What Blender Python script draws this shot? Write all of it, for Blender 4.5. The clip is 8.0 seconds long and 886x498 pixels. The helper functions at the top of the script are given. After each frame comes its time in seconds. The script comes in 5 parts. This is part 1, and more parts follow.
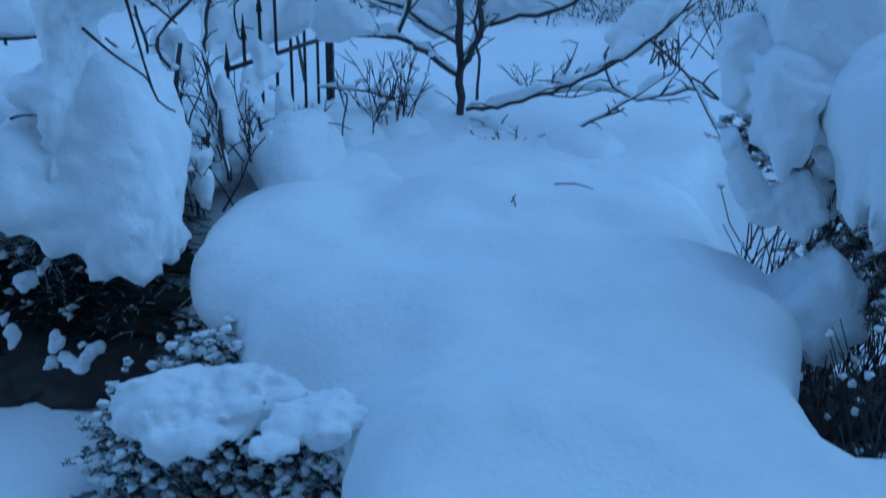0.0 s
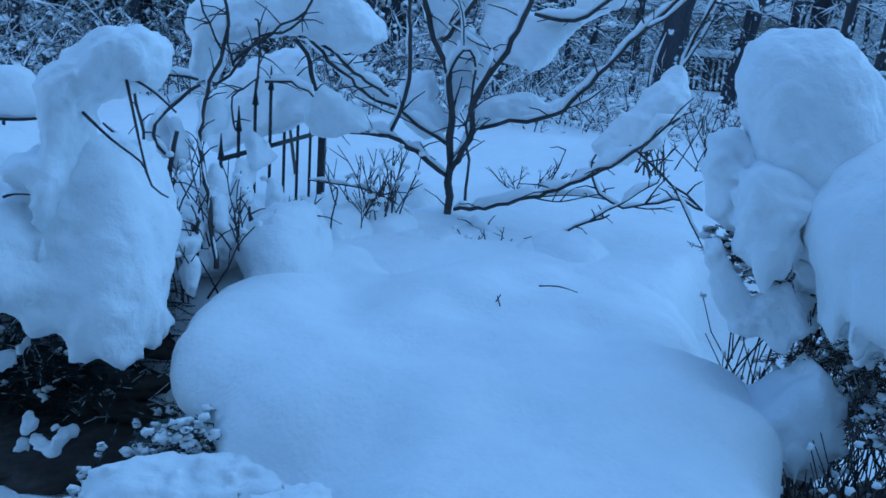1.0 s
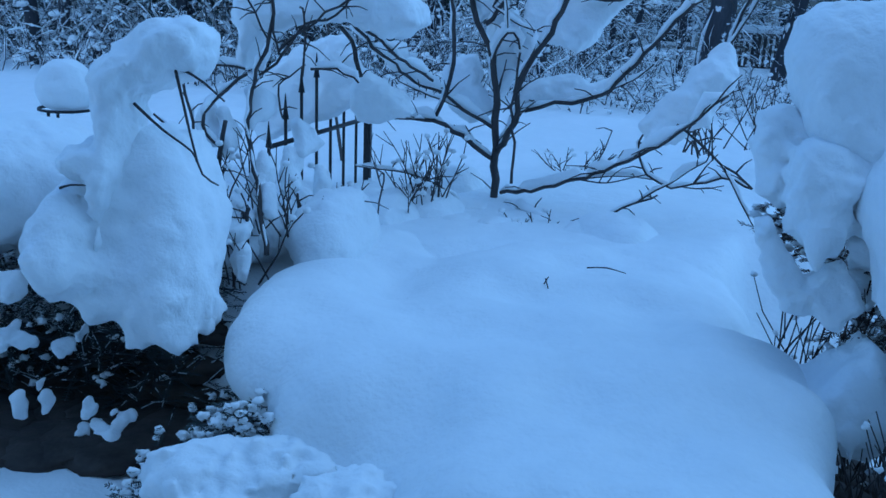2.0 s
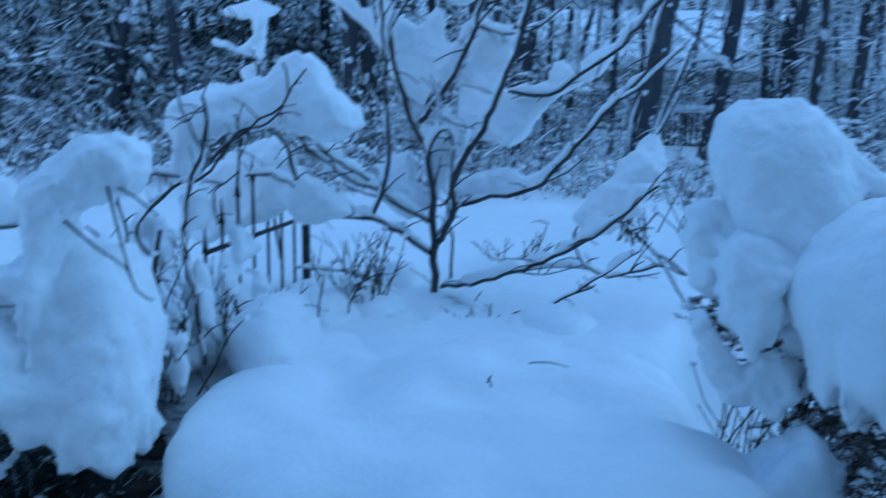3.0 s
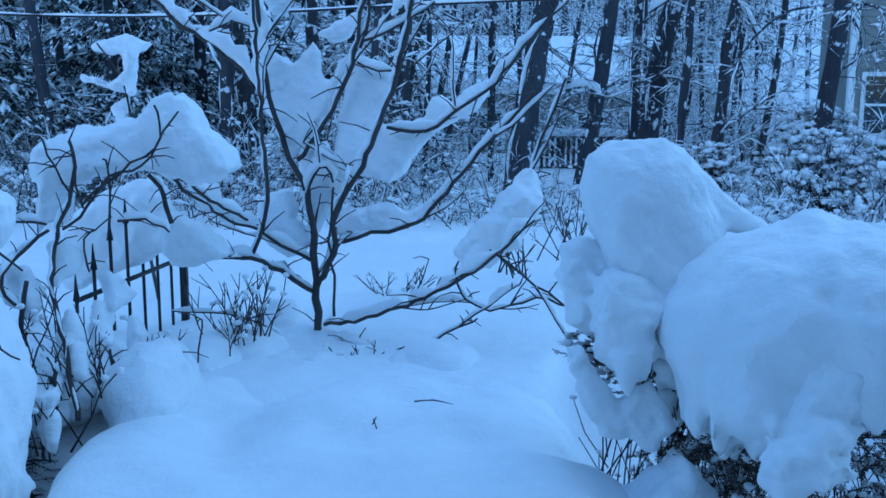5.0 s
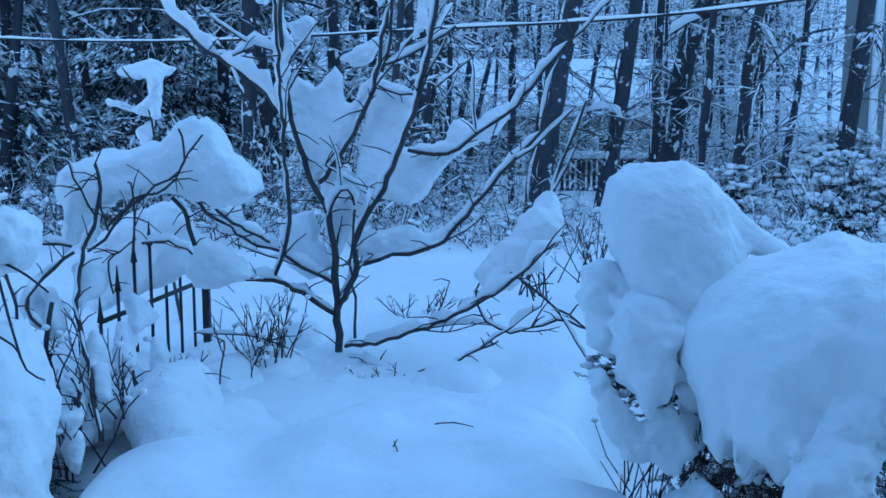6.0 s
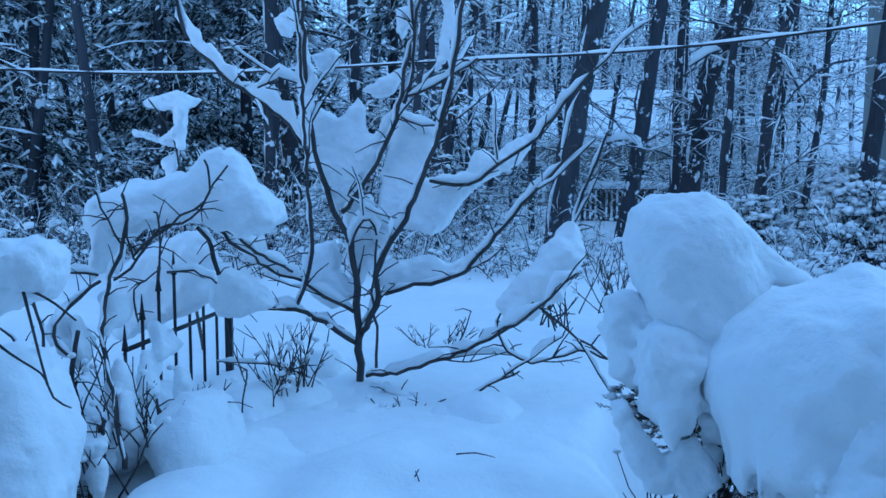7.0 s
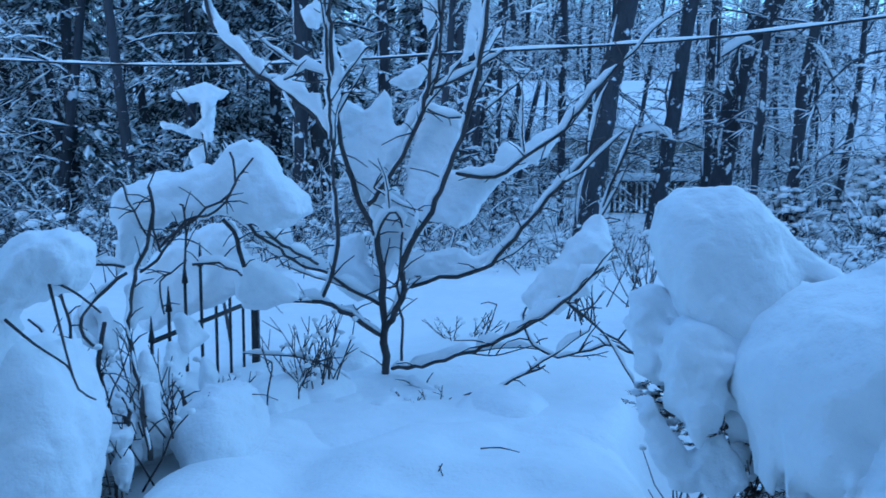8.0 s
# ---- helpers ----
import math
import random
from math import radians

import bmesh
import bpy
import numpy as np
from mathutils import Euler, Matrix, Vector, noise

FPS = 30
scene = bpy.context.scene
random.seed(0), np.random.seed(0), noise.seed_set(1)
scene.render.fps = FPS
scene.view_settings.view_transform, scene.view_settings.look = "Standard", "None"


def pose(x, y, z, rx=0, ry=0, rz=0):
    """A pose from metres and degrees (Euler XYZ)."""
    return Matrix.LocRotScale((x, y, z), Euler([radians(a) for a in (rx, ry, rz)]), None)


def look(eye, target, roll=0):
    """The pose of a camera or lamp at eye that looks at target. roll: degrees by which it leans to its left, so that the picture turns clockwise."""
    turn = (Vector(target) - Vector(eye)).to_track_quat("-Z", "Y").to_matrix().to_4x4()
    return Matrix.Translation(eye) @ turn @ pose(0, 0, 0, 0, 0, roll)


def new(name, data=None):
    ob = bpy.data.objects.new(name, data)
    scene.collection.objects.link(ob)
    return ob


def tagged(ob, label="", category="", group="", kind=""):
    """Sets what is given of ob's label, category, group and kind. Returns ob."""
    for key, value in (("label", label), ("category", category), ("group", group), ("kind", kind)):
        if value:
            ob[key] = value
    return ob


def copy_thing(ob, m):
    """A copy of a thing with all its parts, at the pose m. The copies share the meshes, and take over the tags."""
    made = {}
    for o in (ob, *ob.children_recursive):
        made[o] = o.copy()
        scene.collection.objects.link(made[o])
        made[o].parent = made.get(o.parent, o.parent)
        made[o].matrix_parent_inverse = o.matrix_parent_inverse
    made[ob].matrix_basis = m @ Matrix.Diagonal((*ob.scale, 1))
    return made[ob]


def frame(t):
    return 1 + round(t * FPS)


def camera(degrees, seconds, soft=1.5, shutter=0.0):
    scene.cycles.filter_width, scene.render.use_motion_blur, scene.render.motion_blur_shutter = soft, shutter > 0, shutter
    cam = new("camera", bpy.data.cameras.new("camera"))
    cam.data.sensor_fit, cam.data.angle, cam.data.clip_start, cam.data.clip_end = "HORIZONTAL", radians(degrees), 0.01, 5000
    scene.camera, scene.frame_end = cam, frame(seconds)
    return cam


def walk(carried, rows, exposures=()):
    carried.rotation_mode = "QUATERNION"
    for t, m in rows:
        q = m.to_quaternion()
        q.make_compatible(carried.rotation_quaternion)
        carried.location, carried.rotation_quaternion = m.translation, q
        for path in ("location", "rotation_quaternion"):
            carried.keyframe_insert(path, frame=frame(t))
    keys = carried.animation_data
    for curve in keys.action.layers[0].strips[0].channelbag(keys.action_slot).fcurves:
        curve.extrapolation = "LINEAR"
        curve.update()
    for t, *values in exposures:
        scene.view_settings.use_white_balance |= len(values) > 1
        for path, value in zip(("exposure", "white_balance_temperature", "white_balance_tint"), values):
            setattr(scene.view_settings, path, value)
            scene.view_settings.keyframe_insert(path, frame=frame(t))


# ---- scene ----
# ---- camera ----
cam = camera(49.88, 8.0, soft=1.5, shutter=0.4)
PATH = [
    (0.0, -0.006, 0.028, 1.568, 69.21, -1.11, 6.85),
    (0.5, 0.002, 0.025, 1.593, 73.73, -1.76, 7.01),
    (1.0, -0.019, 0.009, 1.568, 75.14, -3.87, 6.52),
    (1.5, -0.019, -0.017, 1.561, 75.10, -3.34, 9.00),
    (1.7, -0.019, -0.011, 1.563, 73.95, -2.68, 9.08),
    (2.8, -0.013, 0.009, 1.608, 77.23, -1.73, 8.27),
    (3.0, -0.009, 0.014, 1.632, 79.11, -0.73, 5.15),
    (3.5, 0.003, 0.011, 1.655, 82.53, 0.24, 0.39),
    (4.0, 0.003, 0.010, 1.657, 81.74, -0.85, -1.70),
    (4.2, 0.002, 0.008, 1.663, 82.37, -1.08, -2.16),
    (5.3, 0.010, 0.021, 1.701, 80.10, -0.13, -1.79),
    (5.5, 0.005, 0.005, 1.700, 80.99, -0.43, -1.55),
    (6.0, 0.006, 0.008, 1.699, 81.84, -0.14, -0.68),
    (6.5, 0.000, -0.000, 1.700, 83.00, 0.00, 0.00),
    (7.0, -0.003, -0.010, 1.702, 83.63, -0.16, 0.51),
    (7.5, -0.002, -0.005, 1.699, 83.82, -0.31, 0.49),
    (8.0, 0.013, 0.013, 1.707, 83.10, -0.17, 2.29),
]
EXPOSURES = [(0.0, 0.56, 4350, -2), (1.0, 0.8, 4350, -2), (3.0, 0.82, 4350, -2), (4.0, 0.93, 4350, -2), (8.0, 0.98, 4350, -2)]
walk(cam, [(t, pose(x, y, z, rx, ry, rz)) for t, x, y, z, rx, ry, rz in PATH], EXPOSURES)

# ---- world and light: clear blue dusk, no direct sun ----
world = bpy.data.worlds.new("dusk")
scene.world = world
world.use_nodes = True
wn = world.node_tree
sky = wn.nodes.new("ShaderNodeTexSky")
sky.sky_type = "NISHITA"
sky.sun_disc = False
sky.sun_elevation, sky.sun_rotation = radians(32), radians(215)
sky.air_density, sky.dust_density, sky.ozone_density = 1.0, 0.5, 3.0
wn.nodes["Background"].inputs["Strength"].default_value = 0.085
wn.links.new(sky.outputs["Color"], wn.nodes["Background"].inputs["Color"])
sun = new("sun", bpy.data.lights.new("sun", "SUN"))
sun.data.energy, sun.data.angle, sun.data.color = 0.6, radians(90), (0.72, 0.87, 1.0)
sun.matrix_world = look((4, 2.5, 7), (0, 0, 0))


# ---- materials ----
def material(name, low, high, rough=0.8, scale=8.0, fine=60.0, bump=0.3, metal=0.0, detail=6.0, stretch=(1, 1, 1), depth=0.01, vary=0.0):
    """A two-scale surface: broad stains, fine grain and relief."""
    m = bpy.data.materials.new(name)
    m.use_nodes = True
    nt = m.node_tree
    b = nt.nodes["Principled BSDF"]
    co = nt.nodes.new("ShaderNodeTexCoord")
    mp = nt.nodes.new("ShaderNodeMapping")
    mp.inputs["Scale"].default_value = stretch
    nt.links.new(co.outputs["Object"], mp.inputs["Vector"])
    big = nt.nodes.new("ShaderNodeTexNoise")
    big.inputs["Scale"].default_value, big.inputs["Detail"].default_value = scale, detail
    small = nt.nodes.new("ShaderNodeTexNoise")
    small.inputs["Scale"].default_value, small.inputs["Detail"].default_value = fine, 4.0
    for n in (big, small):
        nt.links.new(mp.outputs["Vector"], n.inputs["Vector"])
    mixed = nt.nodes.new("ShaderNodeMath")
    mixed.operation = "MULTIPLY_ADD"
    nt.links.new(small.outputs["Fac"], mixed.inputs[0])
    mixed.inputs[1].default_value = 0.4
    nt.links.new(big.outputs["Fac"], mixed.inputs[2])
    ramp = nt.nodes.new("ShaderNodeValToRGB")
    ramp.color_ramp.elements[0].position, ramp.color_ramp.elements[1].position = 0.45, 0.95
    ramp.color_ramp.elements[0].color, ramp.color_ramp.elements[1].color = (*low, 1), (*high, 1)
    nt.links.new(mixed.outputs[0], ramp.inputs["Fac"])
    colour = ramp.outputs["Color"]
    if vary:
        info = nt.nodes.new("ShaderNodeObjectInfo")
        hsv = nt.nodes.new("ShaderNodeHueSaturation")
        rng = nt.nodes.new("ShaderNodeMapRange")
        rng.inputs["To Min"].default_value, rng.inputs["To Max"].default_value = 1 - vary, 1 + vary
        nt.links.new(info.outputs["Random"], rng.inputs["Value"])
        nt.links.new(rng.outputs["Result"], hsv.inputs["Value"])
        nt.links.new(colour, hsv.inputs["Color"])
        colour = hsv.outputs["Color"]
    nt.links.new(colour, b.inputs["Base Color"])
    bp = nt.nodes.new("ShaderNodeBump")
    bp.inputs["Strength"].default_value, bp.inputs["Distance"].default_value = bump, depth
    nt.links.new(mixed.outputs[0], bp.inputs["Height"])
    nt.links.new(bp.outputs["Normal"], b.inputs["Normal"])
    b.inputs["Roughness"].default_value, b.inputs["Metallic"].default_value = rough, metal
    return m


def plastered(name, low, high, amount=0.6, size=5.0):
    """Bark with wind-blown snow caught in its ridges, in patches of their own shape."""
    m = material(name, low, high, 0.9, 5, 40, 0.8, stretch=(1, 1, 0.25), depth=0.02, vary=0.25)
    nt = m.node_tree
    b = nt.nodes["Principled BSDF"]
    base = b.inputs["Base Color"].links[0].from_socket
    co = nt.nodes.new("ShaderNodeTexCoord")
    ns = nt.nodes.new("ShaderNodeTexNoise")
    ns.inputs["Scale"].default_value, ns.inputs["Detail"].default_value, ns.inputs["Roughness"].default_value = size, 5.0, 0.65
    nt.links.new(co.outputs["Object"], ns.inputs["Vector"])
    rp = nt.nodes.new("ShaderNodeValToRGB")
    rp.color_ramp.elements[0].position, rp.color_ramp.elements[1].position = amount, amount + 0.03
    nt.links.new(ns.outputs["Fac"], rp.inputs["Fac"])
    mx = nt.nodes.new("ShaderNodeMix")
    mx.data_type = "RGBA"
    nt.links.new(rp.outputs["Color"], mx.inputs["Factor"])
    nt.links.new(base, mx.inputs["A"])
    mx.inputs["B"].default_value = (0.8, 0.82, 0.85, 1)
    nt.links.new(mx.outputs["Result"], b.inputs["Base Color"])
    return m


SNOW = material("snow", (0.875, 0.885, 0.892), (0.93, 0.936, 0.942), 0.6, 11.0, 60.0, 0.42, depth=0.025)
SNOW_FAR = material("far_snow", (0.84, 0.86, 0.88), (0.90, 0.92, 0.93), 0.7, 1.5, 12.0, 0.3, depth=0.03)
BARK = material("small_bark", (0.032, 0.030, 0.032), (0.085, 0.075, 0.072), 0.85, 14, 90, 0.5, stretch=(1, 1, 0.3), depth=0.004)
# the blue veil of haze is mixed into the forest bark, twig and needle colours
BARK_FOREST = plastered("forest_bark", (0.024, 0.025, 0.031), (0.062, 0.064, 0.078))
TWIG = plastered("twig_bark", (0.034, 0.037, 0.046), (0.08, 0.086, 0.1), 0.55, 9.0)
# paler, bluer twig bark: distance haze put into the colour, with real snow dusting
HAZED_TWIG = plastered("hazed_twig_bark", (0.05, 0.056, 0.07), (0.1, 0.108, 0.125), 0.47, 2.5)
IRON = material("black_iron", (0.02, 0.02, 0.022), (0.05, 0.05, 0.052), 0.5, 20, 120, 0.3, metal=0.6, depth=0.002)
NEEDLE = material("conifer_needle", (0.022, 0.034, 0.033), (0.05, 0.072, 0.066), 0.7, 9, 60, 0.1)
FROSTED_NEEDLE = plastered("frosted_needle", (0.024, 0.036, 0.036), (0.055, 0.076, 0.072), 0.53, 7.0)
DEAD_LEAF = material("dead_leaf", (0.05, 0.04, 0.036), (0.13, 0.09, 0.07), 0.85, 12, 60, 0.2)
SHADE_LITTER = material("shade_litter", (0.03, 0.026, 0.024), (0.08, 0.065, 0.055), 0.95, 9, 60, 0.5)
SIDING = material("house_siding", (0.20, 0.20, 0.18), (0.28, 0.27, 0.24), 0.7, 2, 30, 0.1)
TRIM = material("white_trim", (0.72, 0.72, 0.70), (0.82, 0.82, 0.80), 0.5, 3, 30, 0.05)
DARK_WOOD = material("weathered_wood", (0.03, 0.027, 0.026), (0.07, 0.06, 0.055), 0.85, 6, 50, 0.4, stretch=(1, 1, 0.2))
GLASS = bpy.data.materials.new("window_glass")
GLASS.use_nodes = True
GLASS.node_tree.nodes["Principled BSDF"].inputs["Base Color"].default_value = (0.02, 0.025, 0.03, 1)
GLASS.node_tree.nodes["Principled BSDF"].inputs["Roughness"].default_value = 0.05


# ---- mesh tools ----
class Build:
    """Gathers vertices and faces of one mesh."""

    def __init__(self):
        self.v, self.f = [], []

    def tube(self, pts, r0, r1, sides=6, wob=0.0, rng=random, cap=True):
        pts = [Vector(p) for p in pts]
        n, start = len(pts), len(self.v)
        ref = Vector((0.31, 0.92, 0.17))
        for i, p in enumerate(pts):
            d = (pts[min(i + 1, n - 1)] - pts[max(i - 1, 0)])
            d = d.normalized() if d.length > 1e-9 else Vector((0, 0, 1))
            u = d.cross(ref).normalized()
            w = d.cross(u)
            r = (r0 + (r1 - r0) * i / (n - 1)) * (1 + (rng.uniform(-wob, wob) if wob else 0))
            for k in range(sides):
                a = 2 * math.pi * k / sides
                self.v.append(p + (u * math.cos(a) + w * math.sin(a)) * r)
        for i in range(n - 1):
            for k in range(sides):
                a, b = start + i * sides + k, start + i * sides + (k + 1) % sides
                self.f.append((a, b, b + sides, a + sides))
        if cap:
            self.f.append(tuple(start + (n - 1) * sides + k for k in range(sides)))
            self.f.append(tuple(start + k for k in reversed(range(sides))))

    def drift(self, pts, wide, high, rise=0.0, sides=7, rng=random, wob=0.3):
        """Snow lying along a limb: an uneven bead on its upper side."""
        pts = [Vector(p) for p in pts]
        n, start = len(pts), len(self.v)
        for i, p in enumerate(pts):
            d = (pts[min(i + 1, n - 1)] - pts[max(i - 1, 0)]).normalized()
            up = Vector((-0.25, 0.35, 1)) - d * d.dot(Vector((-0.25, 0.35, 1)))
            flat = min(1.0, up.length)
            up.normalize()
            side = d.cross(up)
            k = max(0.12, min(1.0, i / 1.2, (n - 1 - i) / 1.2)) * (0.55 + 0.45 * flat) * rng.uniform(1 - wob, 1 + wob)
            for j in range(sides):
                a = 2 * math.pi * j / sides
                c = math.sin(a)
                self.v.append(p + side * (math.cos(a) * wide * k) + up * (rise * (0.4 + 0.6 * k) + (c if c > 0 else c * 0.3) * high * k))
        for i in range(n - 1):
            for j in range(sides):
                a, b = start + i * sides + j, start + i * sides + (j + 1) % sides
                self.f.append((a, b, b + sides, a + sides))
        self.f.append(tuple(start + (n - 1) * sides + j for j in range(sides)))
        self.f.append(tuple(start + j for j in reversed(range(sides))))

    def lump(self, c, rx, ry, rz, rng=random, rings=4, sides=7, wob=0.18):
        """A small uneven clot."""
        c, start = Vector(c), len(self.v)
        self.v.append(c - Vector((0, 0, rz)))
        for i in range(1, rings):
            ph = math.pi * i / rings - math.pi / 2
            for j in range(sides):
                a = 2 * math.pi * (j + 0.5 * (i % 2)) / sides
                k = 1 + rng.uniform(-wob, wob)
                self.v.append(c + Vector((rx * math.cos(a) * math.cos(ph) * k, ry * math.sin(a) * math.cos(ph) * k, rz * math.sin(ph) * k)))
        self.v.append(c + Vector((0, 0, rz)))
        last = len(self.v) - 1
        for j in range(sides):
            self.f.append((start, start + 1 + (j + 1) % sides, start + 1 + j))
            self.f.append((last, last - sides + j, last - sides + (j + 1) % sides))
        for i in range(rings - 2):
            for j in range(sides):
                a, b = start + 1 + i * sides + j, start + 1 + i * sides + (j + 1) % sides
                self.f.append((a, b, b + sides, a + sides))

    def box(self, lo, hi, m=None):
        start = len(self.v)
        for x in (lo[0], hi[0]):
            for y in (lo[1], hi[1]):
                for z in (lo[2], hi[2]):
                    p = Vector((x, y, z))
                    self.v.append(m @ p if m else p)
        for q in ((0, 1, 3, 2), (4, 6, 7, 5), (0, 4, 5, 1), (2, 3, 7, 6), (0, 2, 6, 4), (1, 5, 7, 3)):
            self.f.append(tuple(start + i for i in q))

    def blade(self, p, d, side, length, wide):
        """One needle or leaf: a folded lozenge with a ridge."""
        s = len(self.v)
        up = d.cross(side).normalized() * wide * 0.35
        self.v += [p, p + d * length * 0.5 + side * wide, p + d * length, p + d * length * 0.5 - side * wide, p + d * length * 0.5 + up]
        self.f += [(s, s + 1, s + 4), (s + 1, s + 2, s + 4), (s + 2, s + 3, s + 4), (s + 3, s, s + 4)]

    def mesh(self, name, smooth=True):
        me = bpy.data.meshes.new(name)
        me.from_pydata([tuple(v) for v in self.v], [], self.f)
        if smooth:
            me.polygons.foreach_set("use_smooth", [True] * len(me.polygons))
        me.update()
        return me


def part(name, build, mat, parent=None, label="", smooth=True, kind=""):
    me = build if isinstance(build, bpy.types.Mesh) else build.mesh(name, smooth)
    me.materials.clear()
    me.materials.append(mat)
    ob = new(name, me)
    if parent:
        ob.parent = parent
        ob.matrix_parent_inverse = parent.matrix_basis.inverted()
    return tagged(ob, label, "", "", kind)


def thing(name, place, label, category, group="", kind=""):
    ob = new(name)
    ob.empty_display_size = 0.1
    ob.location = place
    return tagged(ob, label, category, group, kind)


def bend(pts, step=0.06):
    """A smooth line through a few points, at even small steps."""
    p = [Vector(q) for q in pts]
    out = []
    for i in range(len(p) - 1):
        a, b, c, d = p[max(i - 1, 0)], p[i], p[i + 1], p[min(i + 2, len(p) - 1)]
        n = max(2, int((c - b).length / step))
        for k in range(n):
            t = k / n
            out.append(0.5 * ((2 * b) + (c - a) * t + (2 * a - 5 * b + 4 * c - d) * t * t + (3 * b - a - 3 * c + d) * t ** 3))
    out.append(p[-1])
    return out


# value noise on a lattice, for whole arrays of points
LATTICE = np.random.RandomState(5).rand(32, 32, 32) * 2 - 1


def wave(x, y, z):
    xi, yi, zi = np.floor(x).astype(int), np.floor(y).astype(int), np.floor(z).astype(int)
    u, v, w = x - xi, y - yi, z - zi
    u, v, w = (k * k * (3 - 2 * k) for k in (u, v, w))
    total = 0
    for a in (0, 1):
        for b in (0, 1):
            for c in (0, 1):
                total = total + LATTICE[(xi + a) % 32, (yi + b) % 32, (zi + c) % 32] * (u if a else 1 - u) * (v if b else 1 - v) * (w if c else 1 - w)
    return total


def triangle_distance(P, a, b, c):
    """Distance of many points from a triangle."""
    n = np.cross(b - a, c - a)
    n = n / (np.linalg.norm(n) + 1e-9)
    best = None
    side = np.ones(len(P), bool)
    for p, q in ((a, b), (b, c), (c, a)):
        e, w = q - p, P - p
        t = np.clip(w @ e / (e @ e), 0, 1)
        d = np.linalg.norm(w - t[:, None] * e, axis=1)
        best = d if best is None else np.minimum(best, d)
        side &= (np.cross(e, w) @ n) >= 0
    return np.where(side, np.abs((P - a) @ n), best)


def rim_distance(X, Z, rim):
    """Signed distance from a closed outline, below zero inside."""
    best, inside = np.full(X.shape, 1e9), np.zeros(X.shape, bool)
    for (ax, az), (bx, bz) in zip(rim, np.roll(rim, -1, 0)):
        ex, ez, wx, wz = bx - ax, bz - az, X - ax, Z - az
        t = np.clip((wx * ex + wz * ez) / (ex * ex + ez * ez + 1e-12), 0, 1)
        best = np.minimum(best, np.hypot(wx - t * ex, wz - t * ez))
        inside ^= ((az > Z) != (bz > Z)) & (X < ex * (Z - az) / (ez if ez else 1e-9) + ax)
    return np.where(inside, -best, best)


def snow_mass(name, balls=(), cell=0.022, blend=0.05, rough=0.012, coarse=0.03, floor=None, fringe=0.0, slabs=(), sheets=(), pitch=17, plates=()):
    """Settled snow: ellipsoids, rounded slabs and lodged sheets melted into one uneven skin (surface nets)."""
    ends = [(np.array(e[:3]) - e[3:6], np.array(e[:3]) + e[3:6]) for e in list(balls) + list(slabs)]
    for t in sheets:
        p = np.array(t[:9]).reshape(3, 3)
        ends.append((p.min(0) - t[9], p.max(0) + t[9]))
    for y, half, _, rim in plates:
        q = np.array(rim)
        ends.append((np.array((q[:, 0].min(), y - half - 0.15, q[:, 1].min())), np.array((q[:, 0].max(), y + half + 0.15, q[:, 1].max()))))
    lo, hi = np.min([e[0] for e in ends], 0) - 0.08, np.max([e[1] for e in ends], 0) + 0.08
    if floor is not None:
        lo[2] = max(lo[2], floor)
    n = np.ceil((hi - lo) / cell).astype(int) + 1
    X, Y, Z = np.meshgrid(*(lo[i] + cell * np.arange(n[i]) for i in range(3)), indexing="ij")
    acc, k = np.zeros(X.shape), blend * 0.5
    for cx, cy, cz, rx, ry, rz in balls:
        dx, dy, dz = X - cx, Y - cy, Z - cz
        k0 = np.sqrt((dx / rx) ** 2 + (dy / ry) ** 2 + (dz / rz) ** 2) + 1e-6
        k1 = np.sqrt((dx / rx ** 2) ** 2 + (dy / ry ** 2) ** 2 + (dz / rz ** 2) ** 2) + 1e-6
        acc += np.exp(-np.clip(k0 * (k0 - 1) / k1, -0.6, 2.0) / k)
    for cx, cy, cz, hx, hy, hz, r in slabs:
        q = np.stack([np.abs(X - cx) - hx + r, np.abs(Y - cy) - hy + r, np.abs(Z - cz) - hz + r])
        d = np.linalg.norm(np.maximum(q, 0), axis=0) + np.minimum(q.max(0), 0) - r
        acc += np.exp(-np.clip(d, -0.6, 2.0) / k)
    if sheets:
        P = np.stack([X.ravel(), Y.ravel(), Z.ravel()], 1)
        for t in sheets:
            a, b, c = np.array(t[:9]).reshape(3, 3)
            acc += np.exp(-np.clip(triangle_distance(P, a, b, c).reshape(X.shape) - t[9], -0.6, 2.0) / k)
    for y, half, soft, rim in plates:
        d = rim_distance(X[:, 0, :], Z[:, 0, :], np.array(rim))[:, None, :] + soft
        e = np.abs(Y - y - 0.3 * (Z - np.mean(np.array(rim)[:, 1]))) - half + soft
        acc += np.exp(-np.clip(np.minimum(np.maximum(d, e), 0) + np.hypot(np.maximum(d, 0), np.maximum(e, 0)) - soft, -0.6, 2.0) / k)
    s = -k * np.log(acc + 1e-30)
    s = s + coarse * wave(X * 5, Y * 5, Z * 5) + rough * wave(X * pitch, Y * pitch, Z * pitch) + rough * 0.55 * wave(X * pitch * 2.2, Y * pitch * 2.2, Z * pitch * 2.2) + min(rough, 0.012) * 0.45 * wave(X * 52, Y * 52, Z * 52)
    if fringe:
        base = np.mean([(e[0][2] + e[1][2]) / 2 for e in ends])
        s = s + fringe * np.clip((base - Z) / 0.2, 0, 1) * wave(X * 24, Y * 24, Z * 9)
    s[0], s[-1], s[:, 0], s[:, -1], s[:, :, 0], s[:, :, -1] = (np.abs(q) + 0.001 for q in (s[0], s[-1], s[:, 0], s[:, -1], s[:, :, 0], s[:, :, -1]))
    return nets(name, s, lo, cell)


